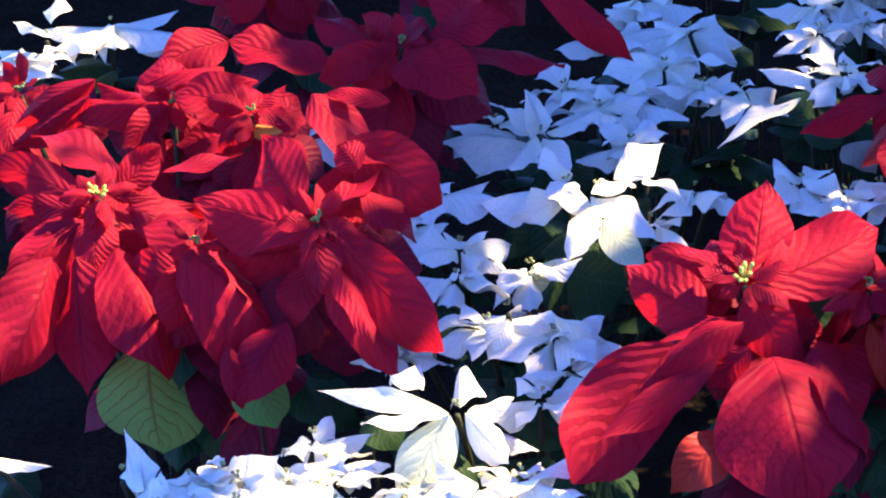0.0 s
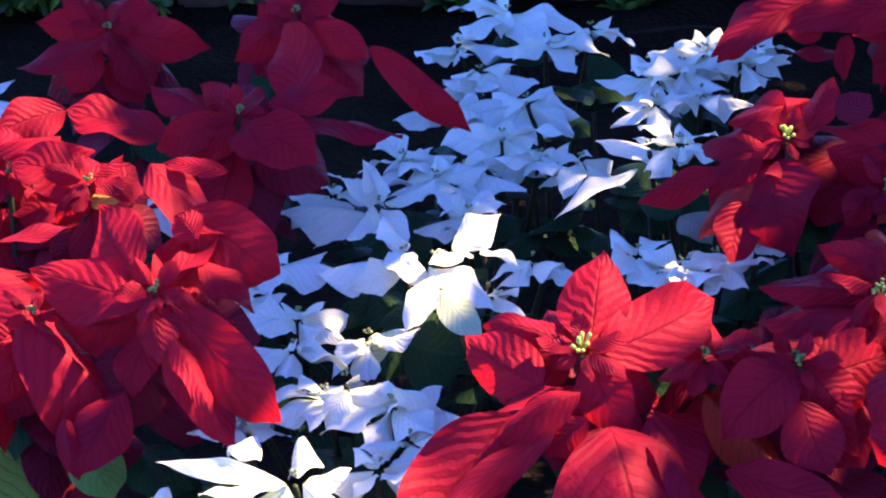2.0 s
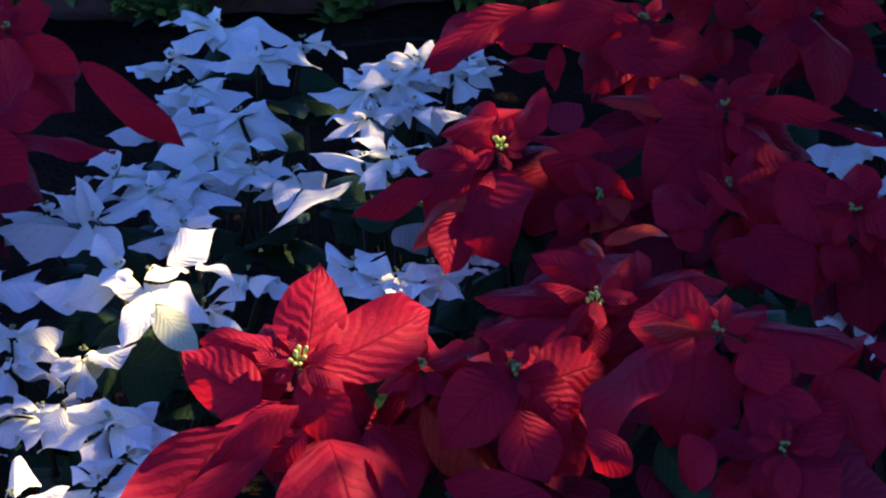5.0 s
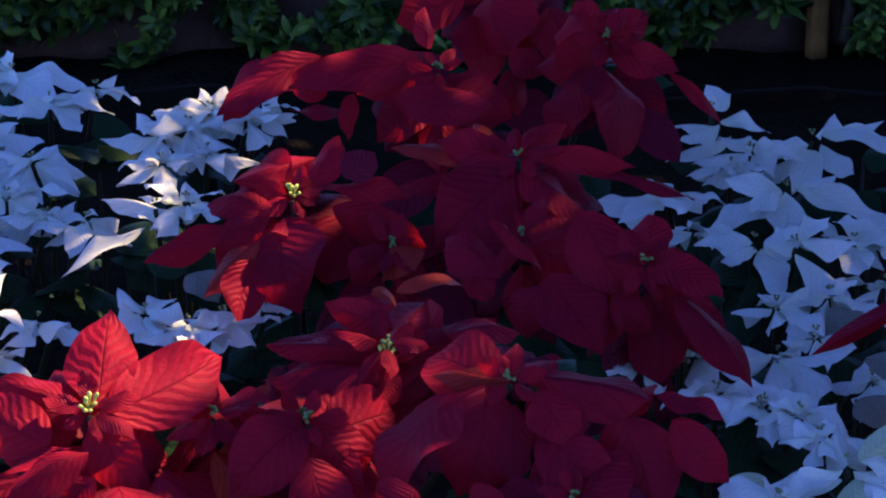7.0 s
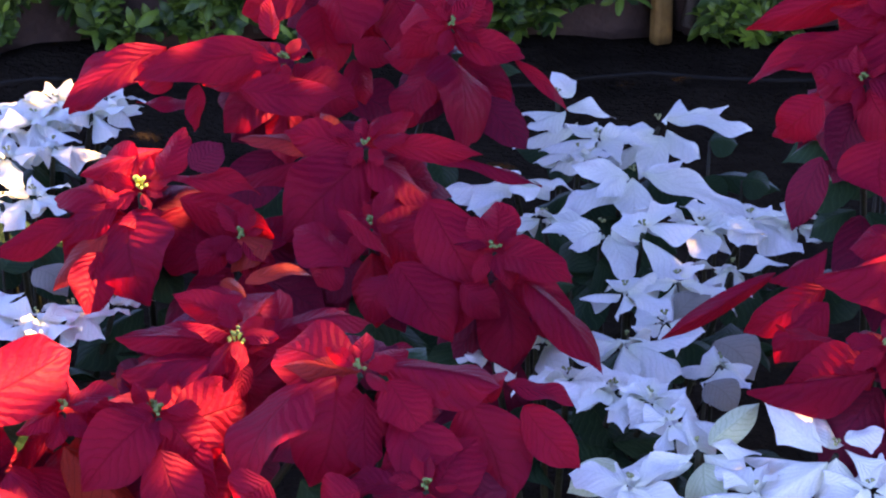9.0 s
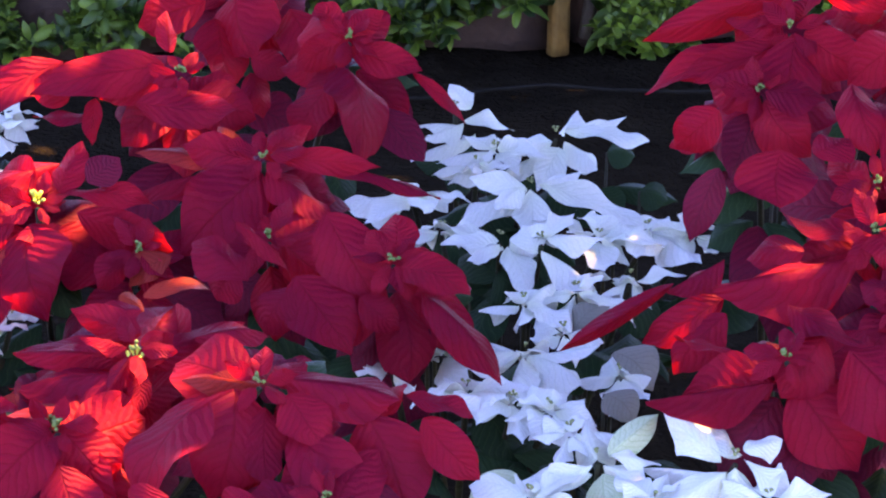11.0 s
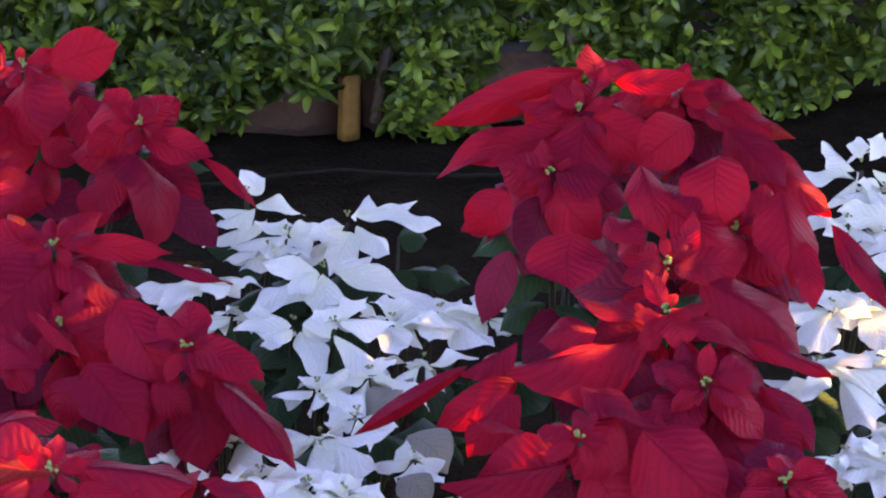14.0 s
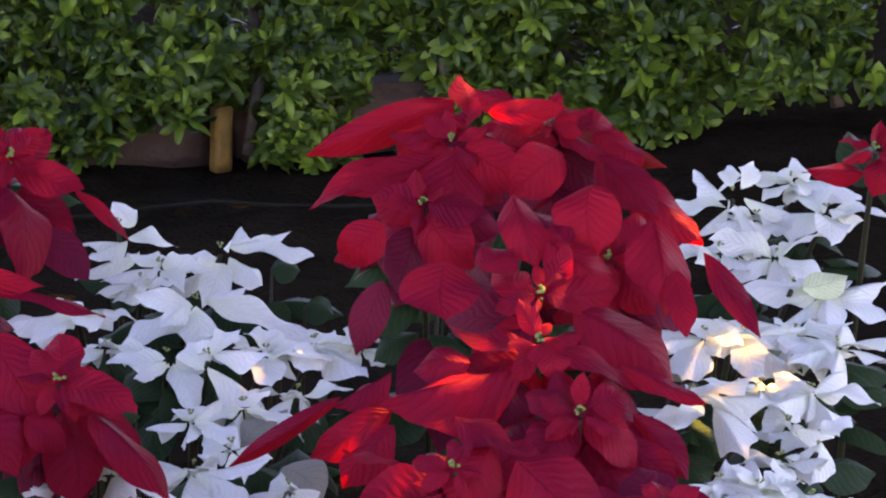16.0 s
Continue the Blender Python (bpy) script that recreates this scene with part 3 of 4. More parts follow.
head(red_g, (0.79, 4.20, 0.66), [
    (0.3, 9, -19.4, 0.6, 5), (0.3, 8.1, -7.8, 5.4, 4.4), (2.6, 6.3, 1.1, 13.4, 4), (10.4, 6.8, 1.5, 12, 3.8), (4.8, 6.3, 15.1, 7.7, 3.4), (-1.1, -0.5, -18.8, -7.7, 5), (-0.4, -1.8, -14.3, -6.3, 4.4), (-4.7, -6.2, -7.9, -19.6, 7.8, "v"), (-0.4, 1.8, -8.4, 2.7, 4), (-0.7, 1.6, -4.7, 3.6, 3.5), (1.1, 1.8, 2.7, 8.1, 4.3), (1.5, 1.3, 6.1, 4, 3.5), (14.4, -1.3, 7.7, -7.2, 6.8), (1.8, -0.4, 9.8, -5.1, 6.2), (0.7, -1.6, 0.6, -16.2, 8.7)])
head(red_g, (0.95, 4.34, 0.65), [
    (6.1, 0.1, 13, -4.5, 5.4), (2.1, -0.4, 16.3, -4.8, 3.7, "o"), (-0.8, -0.9, -3.1, 2.8, 3.8, "o"), (0, -0.9, -1.1, -4.2, 3.8), (0.8, 0.9, 3.8, -1.8, 3.8), (1.5, -1.8, 8.4, -5.4, 4.6), (9.9, -8.2, 20.7, -18.8, 6.1), (6.5, -5.9, 13.8, -14, 6.6)])
head(red_g, (0.80, 3.69, 0.60), [
    (-18.6, 3.5, -21.9, -6, 4.4, "v"), (-18.9, 11.4, -24.1, 6.6, 5.3), (13.3, 12.2, 14.8, 0.8, 7.8), (15.8, 4.7, 17.2, -3.4, 3.6), (19.2, 7.1, 25.5, -4, 3), (4, -0.9, 16.6, -9.5, 8.5), (0.6, 8.5, 8.6, 2.3, 7.9), (-3.5, 14.8, -0.4, 6.5, 5.5), (5.9, 16.2, 5.9, 6.8, 7.7), (-11.3, 4.8, -11.2, -2.5, 9.2), (-1.3, -0.2, -6.4, 5.4, 4.2), (3.3, 7.3, -0.9, 12.6, 4.2), (0.7, 0.5, 3.1, 7.9, 3.6), (0.8, -0.3, 9.8, 2.2, 4.9), (-7.3, 3.6, -3.4, 6.8, 5.3)])
head(red_g, (0.73, 4.08, 0.61), [
    (-0.7, -1.7, -3.5, -11, 6.6, "v"), (0, 0, -8.2, -6.2, 6.6), (0, 0, -6.6, 2.6, 5.8), (0.7, -0.9, 6.1, -8.1, 7.2), (0.7, 0, 8.3, -0.4, 6.5)])
head(red_g, (0.92, 3.86, 0.59), [
    (0.7, 0.8, 5.9, -4.8, 6.4), (0, 0.8, -4.4, 7.8, 5.8), (-0.7, -0.4, -5.7, -8, 6.4), (1, 1.2, 5.6, 5.9, 5.5)])
red_h = red_plant()
head(red_h, (0.78, 3.60, 0.57), [
    (-17.1, -2.4, -23.7, -5.6, 4), (-16.9, -7.6, -25.8, -13, 4.3), (-16.5, -9.8, -22.9, -16.8, 4.9), (-22.7, -6.2, -35, -14.9, 2.3), (-8, -1.6, -15, -1.7, 4.8), (-3.5, -3.1, -4, -9.9, 6.1, "v"), (5.5, -13.1, 7.5, -22, 4.9), (10.6, -8.6, 16.4, -16.2, 4.1), (8.7, -11.9, 15.9, -16.7, 4.3), (-1.6, -2.3, -17.9, -5.4, 7.6), (0, -0.6, -10.6, 3, 4.9), (0.3, 0.5, 5, 2.5, 2.8), (9.3, -2.9, 18.8, -7.2, 2.7), (2.3, -0.7, 15.2, -4.9, 6.2), (1.8, -3.9, 8.2, -16.3, 8.1), (0, -0.5, 2, -4.2, 5.4)])
head(red_h, (0.80, 3.48, 0.52), [
    (-0.6, 0.7, -5.6, -4.8, 5.8), (0.6, 0, 6.6, -4.9, 5.8), (-0.6, 1.4, -6.1, 3.2, 5.1), (1.2, 0.8, 5.6, 3, 4.4)])
head(red_h, (0.64, 3.38, 0.50), [
    (-1.2, -1.4, -15.5, -3, 4), (0, 7.7, 8.3, 3.2, 5.9), (3.7, 3.5, -0.7, -3.8, 6.6), (6.7, 1.4, 15.4, -7.1, 10.4), (-6.1, 0.7, -12.3, 2.7, 3.7)])
head(red_h, (0.84, 3.27, 0.48), [
    (0, 1.4, -4.3, 2.6, 4.8), (-0.6, 1.3, 5.1, 0.5, 5.8), (-1.2, 0, -3.5, -4.8, 5.4), (1.2, 0, 7.2, -3.8, 5.4)])
red_i = red_plant()
head(red_i, (1.40, 4.30, 0.60), [
    (-1.3, -2.2, -9.4, -1.1, 3.6), (0.2, 0, -4.8, 1.4, 3.4), (1.1, -0.5, -0.1, -5.6, 3.8), (0.9, 0.7, 5.5, 3.2, 4.7), (1.3, -0.2, 7.1, -2.3, 4.7)], full=False)
white_a = white_plant()
head(white_a, (-1.52, 4.56, 0.42), [
    (-0.9, -1.1, -7.2, 3.7, 5.9), (0, 0, 3.7, -5.7, 6.7), (0.9, 1.2, -4.6, 6, 5), (2.6, 0.9, 7, -6.2, 5), (1, 2.4, 3.2, 10, 5)])
star_head(white_a, (-1.44, 4.62, 0.42), 9.2, 7)
star_head(white_a, (-1.58, 4.46, 0.40), 7.8, 6)
star_head(white_a, (-1.54, 4.47, 0.40), 5.8, 5)
white_b = white_plant()
head(white_b, (-1.00, 3.09, 0.36), [
    (1.5, -3.6, 0.3, 8.1, 4.7), (2.1, -2.7, 2.2, 5.3, 4.1)])
star_head(white_b, (-0.93, 3.10, 0.35), 5.6, 7)
star_head(white_b, (-0.88, 3.10, 0.35), 5, 6)
star_head(white_b, (-0.83, 3.11, 0.35), 5.6, 7)
star_head(white_b, (-0.78, 3.10, 0.35), 5.8, 7)
star_head(white_b, (-0.83, 3.24, 0.34), 4.9, 5)
for x, y, z, reach in ((-0.95, 3.03, 0.35, 5.4), (-0.86, 3.02, 0.36, 5.8), (-0.76, 3.02, 0.36, 5.6), (-0.69, 3.05, 0.36, 5.4), (-0.91, 3.15, 0.34, 5.0), (-0.80, 3.17, 0.34, 5.4)):
    star_head(white_b, (x, y, z), reach, 6)
head(white_b, (-1.21, 3.28, 0.30), [
    (-1.8, 0.3, 6.6, -1.8, 2.9)])
white_c = white_plant()
head(white_c, (-0.66, 3.18, 0.40), [
    (-6.5, 7, -3.6, 11.3, 4.1), (0.9, -0.2, 8.3, -3, 2.4), (0.9, 0.6, 6.1, 3.5, 2.8), (0.4, 1.4, 0.9, 9.8, 4.7), (-0.9, 0.3, -14.2, 4.6, 3.2), (-0.9, -0.2, -10, -1, 3.9), (-0.9, -0.7, -6.2, -11.5, 7.3, "n"), (0.8, -1, 4.6, -7, 3.9)])
star_head(white_c, (-0.62, 3.08, 0.36), 5.7, 6)
star_head(white_c, (-0.58, 3.10, 0.36), 5.2, 6)
star_head(white_c, (-0.59, 3.29, 0.37), 5.4, 6)
star_head(white_c, (-0.77, 3.44, 0.36), 4.4, 5)
white_d = white_plant()
star_head(white_d, (-0.68, 3.48, 0.38), 6.7, 7)
star_head(white_d, (-0.60, 3.45, 0.38), 6.9, 7)
star_head(white_d, (-0.75, 3.66, 0.37), 5.7, 6)
star_head(white_d, (-0.57, 3.37, 0.37), 4.9, 6)
head(white_d, (-0.65, 3.45, 0.41), [
    (-3.5, -0.1, 5.3, -0.5, 4.7), (0, -0.9, -2.7, -5, 3.8), (5.2, -2.2, 11.9, -5.5, 3.5)])
star_head(white_d, (-0.67, 3.72, 0.36), 5.1, 5)
white_e = white_plant()
star_head(white_e, (-0.84, 3.96, 0.37), 7.2, 6)
star_head(white_e, (-0.77, 3.80, 0.36), 6.2, 6)
star_head(white_e, (-1.04, 4.13, 0.40), 6, 6)
star_head(white_e, (-0.85, 3.87, 0.36), 4.9, 5)
white_f = white_plant()
head(white_f, (-0.72, 4.13, 0.40), [
    (-0.7, 0.3, -14.5, 5.1, 4.9), (-0.8, -0.8, -9.5, -2.4, 4.1), (-1.4, 1.4, -6.3, 10.8, 4.4), (0.1, 1.3, -1.8, 11.6, 4.1), (0.8, 0.7, 7.7, 6.2, 4.9), (0.3, -0.9, 3.3, -8.7, 4.9), (-0.8, -0.8, -4.3, -7, 4.4)])
star_head(white_f, (-0.80, 4.24, 0.38), 6.1, 6)
head(white_f, (-0.65, 3.89, 0.41), [
    (0, 1, -11.5, 2.5, 6.6), (0, -1, -7, -2.4, 5.6), (0, 1, -2.5, 7.5, 5.6), (0.7, -1.1, -0.2, -4, 4.2)])
head(white_f, (-0.60, 3.81, 0.43), [
    (-0.7, 0.1, -4.9, 9, 5.9), (2.2, 3.8, 8.9, 10.6, 5.7), (5.6, 2.5, 11.3, 2.1, 5.7), (-0.7, 0.1, 7.2, -4.7, 6.3), (-0.1, -2, -3.7, -9.5, 4.5), (0.5, -5, 5.3, -11.2, 5.7, "n"), (-0.7, -0.9, 4.9, 2.6, 4.1), (-2, 0.2, -4.1, 0.3, 4.1)])
star_head(white_f, (-0.50, 3.95, 0.38), 5.6, 6)
star_head(white_f, (-0.54, 3.86, 0.37), 4.1, 5)
white_g = white_plant()
star_head(white_g, (-0.67, 4.31, 0.38), 7.3, 7)
star_head(white_g, (-0.73, 4.40, 0.38), 6.3, 6)
star_head(white_g, (-0.64, 4.35, 0.38), 7.3, 6)
star_head(white_g, (-0.61, 4.18, 0.37), 5.2, 6)
star_head(white_g, (-0.60, 4.47, 0.39), 7.9, 6)
star_head(white_g, (-0.58, 4.61, 0.40), 7.7, 6)
star_head(white_g, (-0.69, 4.62, 0.39), 6.5, 6)
star_head(white_g, (-0.54, 4.40, 0.38), 6.6, 6)
star_head(white_g, (-0.48, 4.38, 0.38), 5.4, 5)
star_head(white_g, (-0.67, 4.77, 0.40), 7.5, 6)
white_h = white_plant()
star_head(white_h, (-0.66, 5.05, 0.42), 8.8, 6)
star_head(white_h, (-0.58, 4.87, 0.42), 7.2, 6)
star_head(white_h, (-0.52, 4.94, 0.42), 6, 5)
star_head(white_h, (-0.72, 4.93, 0.40), 6.9, 5)
white_i = white_plant()
star_head(white_i, (-0.40, 4.67, 0.42), 6.1, 8)
star_head(white_i, (-0.36, 4.69, 0.43), 6.1, 8)
star_head(white_i, (-0.33, 4.73, 0.44), 6.2, 8)
star_head(white_i, (-0.28, 4.72, 0.43), 6.6, 7)
star_head(white_i, (-0.33, 4.61, 0.41), 5.6, 7)
star_head(white_i, (-0.39, 4.56, 0.41), 4.8, 6)
star_head(white_i, (-0.26, 4.75, 0.44), 5, 6)
white_j = white_plant()
head(white_j, (-0.38, 4.31, 0.42), [
    (-1.6, -1.6, -12.6, -8.9, 4.5), (3, -0.7, -7.1, 5, 3), (1.5, 0.5, -4.5, 3.1, 3.8), (2.3, 0.4, 6.1, 0.2, 4.5), (3, -1.9, -0.1, -5.1, 3.8), (3.1, 1.5, -1.4, 5.3, 3)])
star_head(white_j, (-0.34, 4.33, 0.42), 5.3, 6)
white_k = white_plant()
star_head(white_k, (-0.37, 3.98, 0.38), 6, 6)
star_head(white_k, (-0.31, 3.93, 0.38), 5.2, 6)
star_head(white_k, (-0.27, 3.96, 0.38), 5.6, 6)
star_head(white_k, (-0.22, 3.98, 0.38), 4.2, 5)
head(white_k, (-0.40, 3.55, 0.40), [
    (0.3, 0, -2.8, 2.4, 1.8)])
white_l = white_plant()
head(white_l, (0.40, 4.76, 0.42), [
    (2.9, -3.2, -6.6, -7.6, 3), (1.2, -1.9, -6.2, -1.9, 4.2), (0, 1.9, -0.4, 6.1, 4.2), (1.2, -1.9, 8.5, -2, 5), (1.2, -3.2, -4.5, -5.7, 4.2), (2.1, -0.7, -0.8, 5.2, 4.2)])
head(white_l, (0.53, 4.60, 0.42), [
    (-0.4, -0.4, -10, -4.7, 3.6), (-0.4, 0.9, -7.3, 4, 4.5), (0.4, -1, -2.7, -8.9, 5.3), (1.2, -0.4, 6, -4.6, 4.5), (1.2, 0.9, 2.8, 7.2, 5.7), (1.6, 1.5, 13.2, -0.7, 5.3), (1.2, 0.3, 10.1, 4, 4.8)])
star_head(white_l, (0.44, 4.57, 0.41), 6.8, 6)
head(white_l, (0.47, 4.38, 0.41), [
    (-1.2, 0.6, -9.6, -2.9, 4.6), (-0.4, 1.2, -8.5, 4.3, 4.3), (1.2, 1.8, 7.3, 5.9, 5.4), (1.9, 1.2, 16.8, -2.8, 6.9), (0, -0.6, 0, -10.9, 6.9), (-1.1, -0.6, -4.9, -5.2, 4.6)])
star_head(white_l, (0.31, 4.39, 0.40), 6.9, 6)
star_head(white_l, (0.41, 4.53, 0.40), 4.8, 5)
white_m = white_plant()
head(white_m, (0.41, 4.21, 0.39), [
    (-1.5, 1.7, -10.5, 7.3, 4.2), (0.7, -0.6, -7.5, 2.2, 4.5), (1.1, -0.6, 4, -8.2, 5.2), (1.5, 0, 5.2, -1.7, 5.2), (0, -1.7, -4.4, -2.8, 3.7)])
head(white_m, (0.46, 4.16, 0.40), [
    (-0.4, 0, -3, 7.7, 5.9), (0, -0.5, 7.3, -6.4, 4.4), (0.4, 1.1, 4.4, 7.8, 4.1), (0.7, 0, 8.1, 0, 4.4)])
star_head(white_m, (0.54, 4.20, 0.39), 7.4, 6)
star_head(white_m, (0.61, 4.23, 0.39), 7.1, 6)
star_head(white_m, (0.67, 4.23, 0.38), 5.3, 5)
star_head(white_m, (0.34, 4.29, 0.38), 5.3, 5)
white_n = white_plant()
star_head(white_n, (0.42, 4.00, 0.37), 6, 5)
star_head(white_n, (0.49, 4.04, 0.37), 6.1, 6)
star_head(white_n, (0.40, 3.81, 0.37), 6.5, 6)
star_head(white_n, (0.57, 4.11, 0.36), 5.1, 5)
star_head(white_n, (0.46, 3.91, 0.36), 4.9, 5)
star_head(white_n, (0.52, 3.83, 0.33), 4.5, 5)
white_o = white_plant()
star_head(white_o, (0.30, 3.79, 0.38), 6.4, 7)
star_head(white_o, (0.24, 3.79, 0.37), 4.1, 5)
star_head(white_o, (0.32, 3.69, 0.37), 5.6, 6)
star_head(white_o, (0.37, 3.64, 0.37), 5.9, 6)
star_head(white_o, (0.41, 3.61, 0.37), 5.2, 6)
white_p = white_plant()
head(white_p, (0.44, 3.42, 0.38), [
    (-0.6, 0, -10.4, -1.1, 3.5), (0, 1.7, -1.3, 10.5, 5), (0.6, -0.8, 1.3, -8.4, 6.2, "n"), (0.6, 0, 6.1, -4.1, 5.6), (1.2, 0.9, 6.8, 7.9, 4.1, "n"), (-0.6, -0.9, -7.9, -5.2, 4.1), (1.2, 0, 6.8, 0.1, 3.1)])
star_head(white_p, (0.42, 3.51, 0.38), 4.4, 6)
star_head(white_p, (0.36, 3.37, 0.36), 5.5, 6)
head(white_p, (0.58, 3.35, 0.40), [
    (-0.9, 0, -11.3, 3.4, 3.7), (-1.5, 1.6, -8.1, 9.1, 5.5), (-0.9, 1.7, -1.7, 7.6, 5.5), (-0.9, -0.9, -9.7, -7.9, 5.5), (0, -0.8, -0.2, -8.3, 5.5), (0.9, 0, 7.5, -5.5, 4), (0.9, 0.9, 5.1, 3.6, 3.7)])
star_head(white_p, (0.61, 3.31, 0.37), 4.9, 6)
star_head(white_p, (0.49, 3.34, 0.36), 5.5, 6)
white_q = white_plant()
head(white_q, (1.30, 4.66, 0.45), [
    (-0.8, 0, -10.2, 0.3, 4.2), (-0.9, 1.3, -6, 8.4, 3.9), (-0.8, -1.3, -5.7, -4.8, 4.2), (0.9, -1.3, 4.3, -11.4, 4.7), (1.7, 0.1, 9.5, -0.9, 5), (1.2, 1.4, 3.2, 9.4, 4.2), (0, 1.3, -1, 7.9, 3.9)])
star_head(white_q, (1.41, 4.73, 0.45), 7.7, 7)
star_head(white_q, (1.23, 4.47, 0.42), 6.9, 6)
star_head(white_q, (1.30, 4.43, 0.42), 7.2, 6)
star_head(white_q, (1.43, 4.62, 0.43), 7.6, 6)
star_head(white_q, (1.33, 4.64, 0.42), 5.9, 5)
white_r = white_plant()
star_head(white_r, (1.13, 4.17, 0.39), 7.2, 7)
star_head(white_r, (1.18, 4.16, 0.39), 7.6, 7)
star_head(white_r, (1.25, 4.16, 0.39), 7.6, 7)
star_head(white_r, (1.33, 4.28, 0.41), 8.6, 7)
head(white_r, (1.28, 4.28, 0.42), [
    (0, 0, 4.5, 6.2, 5.5, "n"), (1.6, -1.1, 7.7, 2.8, 6.2, "n")])
star_head(white_r, (1.29, 4.09, 0.39), 7.5, 6)
white_s = white_plant()
head(white_s, (1.04, 3.90, 0.40), [
    (0, -0.3, -7.1, 1, 2.8), (0, -0.8, -6.3, -3.2, 3.3), (0.7, 0.8, -0.8, 4.4, 3.6), (1.4, 0.8, 9.2, 5.8, 5.7), (1.1, -0.3, 2.7, 6.6, 5), (1.4, -0.8, 12, -0.3, 4.3), (1.4, -1.8, -2, -6.1, 3.6), (2.9, -2.8, 7.1, -11.7, 6), (2.1, -0.7, 8.5, -5.6, 4.3)])
star_head(white_s, (1.15, 3.97, 0.38), 6.9, 6)
star_head(white_s, (1.20, 3.91, 0.39), 6.8, 6)
head(white_s, (1.15, 3.72, 0.38), [
    (0.6, 2.5, -0.6, -3, 5.8), (0.6, 2, 4, 6.2, 4.1)])
star_head(white_s, (1.15, 3.84, 0.37), 5, 5)
white_t = white_plant()
star_head(white_t, (1.05, 3.62, 0.37), 7, 7)
star_head(white_t, (1.01, 3.65, 0.37), 5.4, 6)
star_head(white_t, (1.10, 3.57, 0.37), 6.3, 7)
star_head(white_t, (1.11, 3.74, 0.36), 4.9, 5)
green_leaf((-1.072, 3.46, 0.365), 0.3, -14.5, 11.3, "yellow")
green_leaf((-0.937, 3.395, 0.364), 2.3, -7.8, 5.8, "fresh")
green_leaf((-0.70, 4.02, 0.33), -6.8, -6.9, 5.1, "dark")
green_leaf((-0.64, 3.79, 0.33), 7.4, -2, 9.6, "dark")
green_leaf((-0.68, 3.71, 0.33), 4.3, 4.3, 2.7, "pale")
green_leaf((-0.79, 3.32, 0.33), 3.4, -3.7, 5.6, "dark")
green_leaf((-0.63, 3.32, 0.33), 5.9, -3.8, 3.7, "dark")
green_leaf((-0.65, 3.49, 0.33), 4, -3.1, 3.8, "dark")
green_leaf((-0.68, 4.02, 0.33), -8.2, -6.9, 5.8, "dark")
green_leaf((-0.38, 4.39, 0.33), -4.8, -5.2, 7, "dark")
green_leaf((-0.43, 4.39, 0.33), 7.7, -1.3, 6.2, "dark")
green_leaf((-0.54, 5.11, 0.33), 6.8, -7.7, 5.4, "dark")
green_leaf((-0.65, 5.08, 0.33), -2.4, 6.5, 5.3, "dark")
green_leaf((0.36, 3.50, 0.33), -5.6, -3.6, 3.8, "pale")
green_leaf((0.34, 3.72, 0.33), 4, -7.5, 6, "dark")
green_leaf((0.63, 4.80, 0.33), 4.2, 0, 5.1, "dark")
green_leaf((0.62, 4.62, 0.33), 8.9, -1.8, 4.1, "dark")
green_leaf((0.41, 4.24, 0.33), 3.7, -2.6, 6, "dark")
green_leaf((0.61, 3.46, 0.33), 4.4, -1.2, 3.8, "dark")
green_leaf((0.47, 3.87, 0.33), -2.7, -3.2, 4.9, "dark")
green_leaf((0.48, 3.98, 0.33), 4.6, 4.5, 4.3, "tan")
green_leaf((0.52, 3.90, 0.33), 4.9, -4.7, 6.3, "tan")
green_leaf((0.49, 3.75, 0.33), 3.7, -3.4, 4.5, "tan")
green_leaf((-0.81, 3.56, 0.33), 5, -3.4, 5.2, "tan")
green_leaf((-0.34, 4.27, 0.33), 4.4, -3.7, 5, "tan")
green_leaf((0.51, 4.06, 0.33), 4, 2.8, 4.3, "tan")
green_leaf((1.08, 4.16, 0.33), 3.7, 3.6, 3.8, "tan")
green_leaf((-0.38, 4.27, 0.33), 4, 5, 6, "dark")
green_leaf((0.59, 4.60, 0.33), 4, -2.9, 4.9, "dark")
green_leaf((0.65, 4.59, 0.33), 4, -1, 4.9, "dark")
green_leaf((0.86, 4.67, 0.33), 5, -2.9, 4.2, "dark")
green_leaf((1.12, 4.01, 0.33), 7.3, -1.4, 5.2, "dark")
green_leaf((1.04, 3.98, 0.33), 6.5, -4.8, 5.8, "dark")
green_leaf((1.47, 4.93, 0.33), -5.2, -2.3, 6.3, "dark")
green_leaf((1.01, 3.85, 0.33), 3.6, -3.9, 5.7, "dark")
green_leaf((0.46, 4.32, 0.33), 2.9, -7.1, 6.9, "dark")
green_leaf((0.34, 4.39, 0.33), 4.5, -3.7, 4.7, "dark")
green_leaf((0.33, 4.40, 0.33), 5.4, -3.6, 5.4, "dark")
green_leaf((-0.06, 4.52, 0.33), 4.1, 4.5, 4.8, "dark")

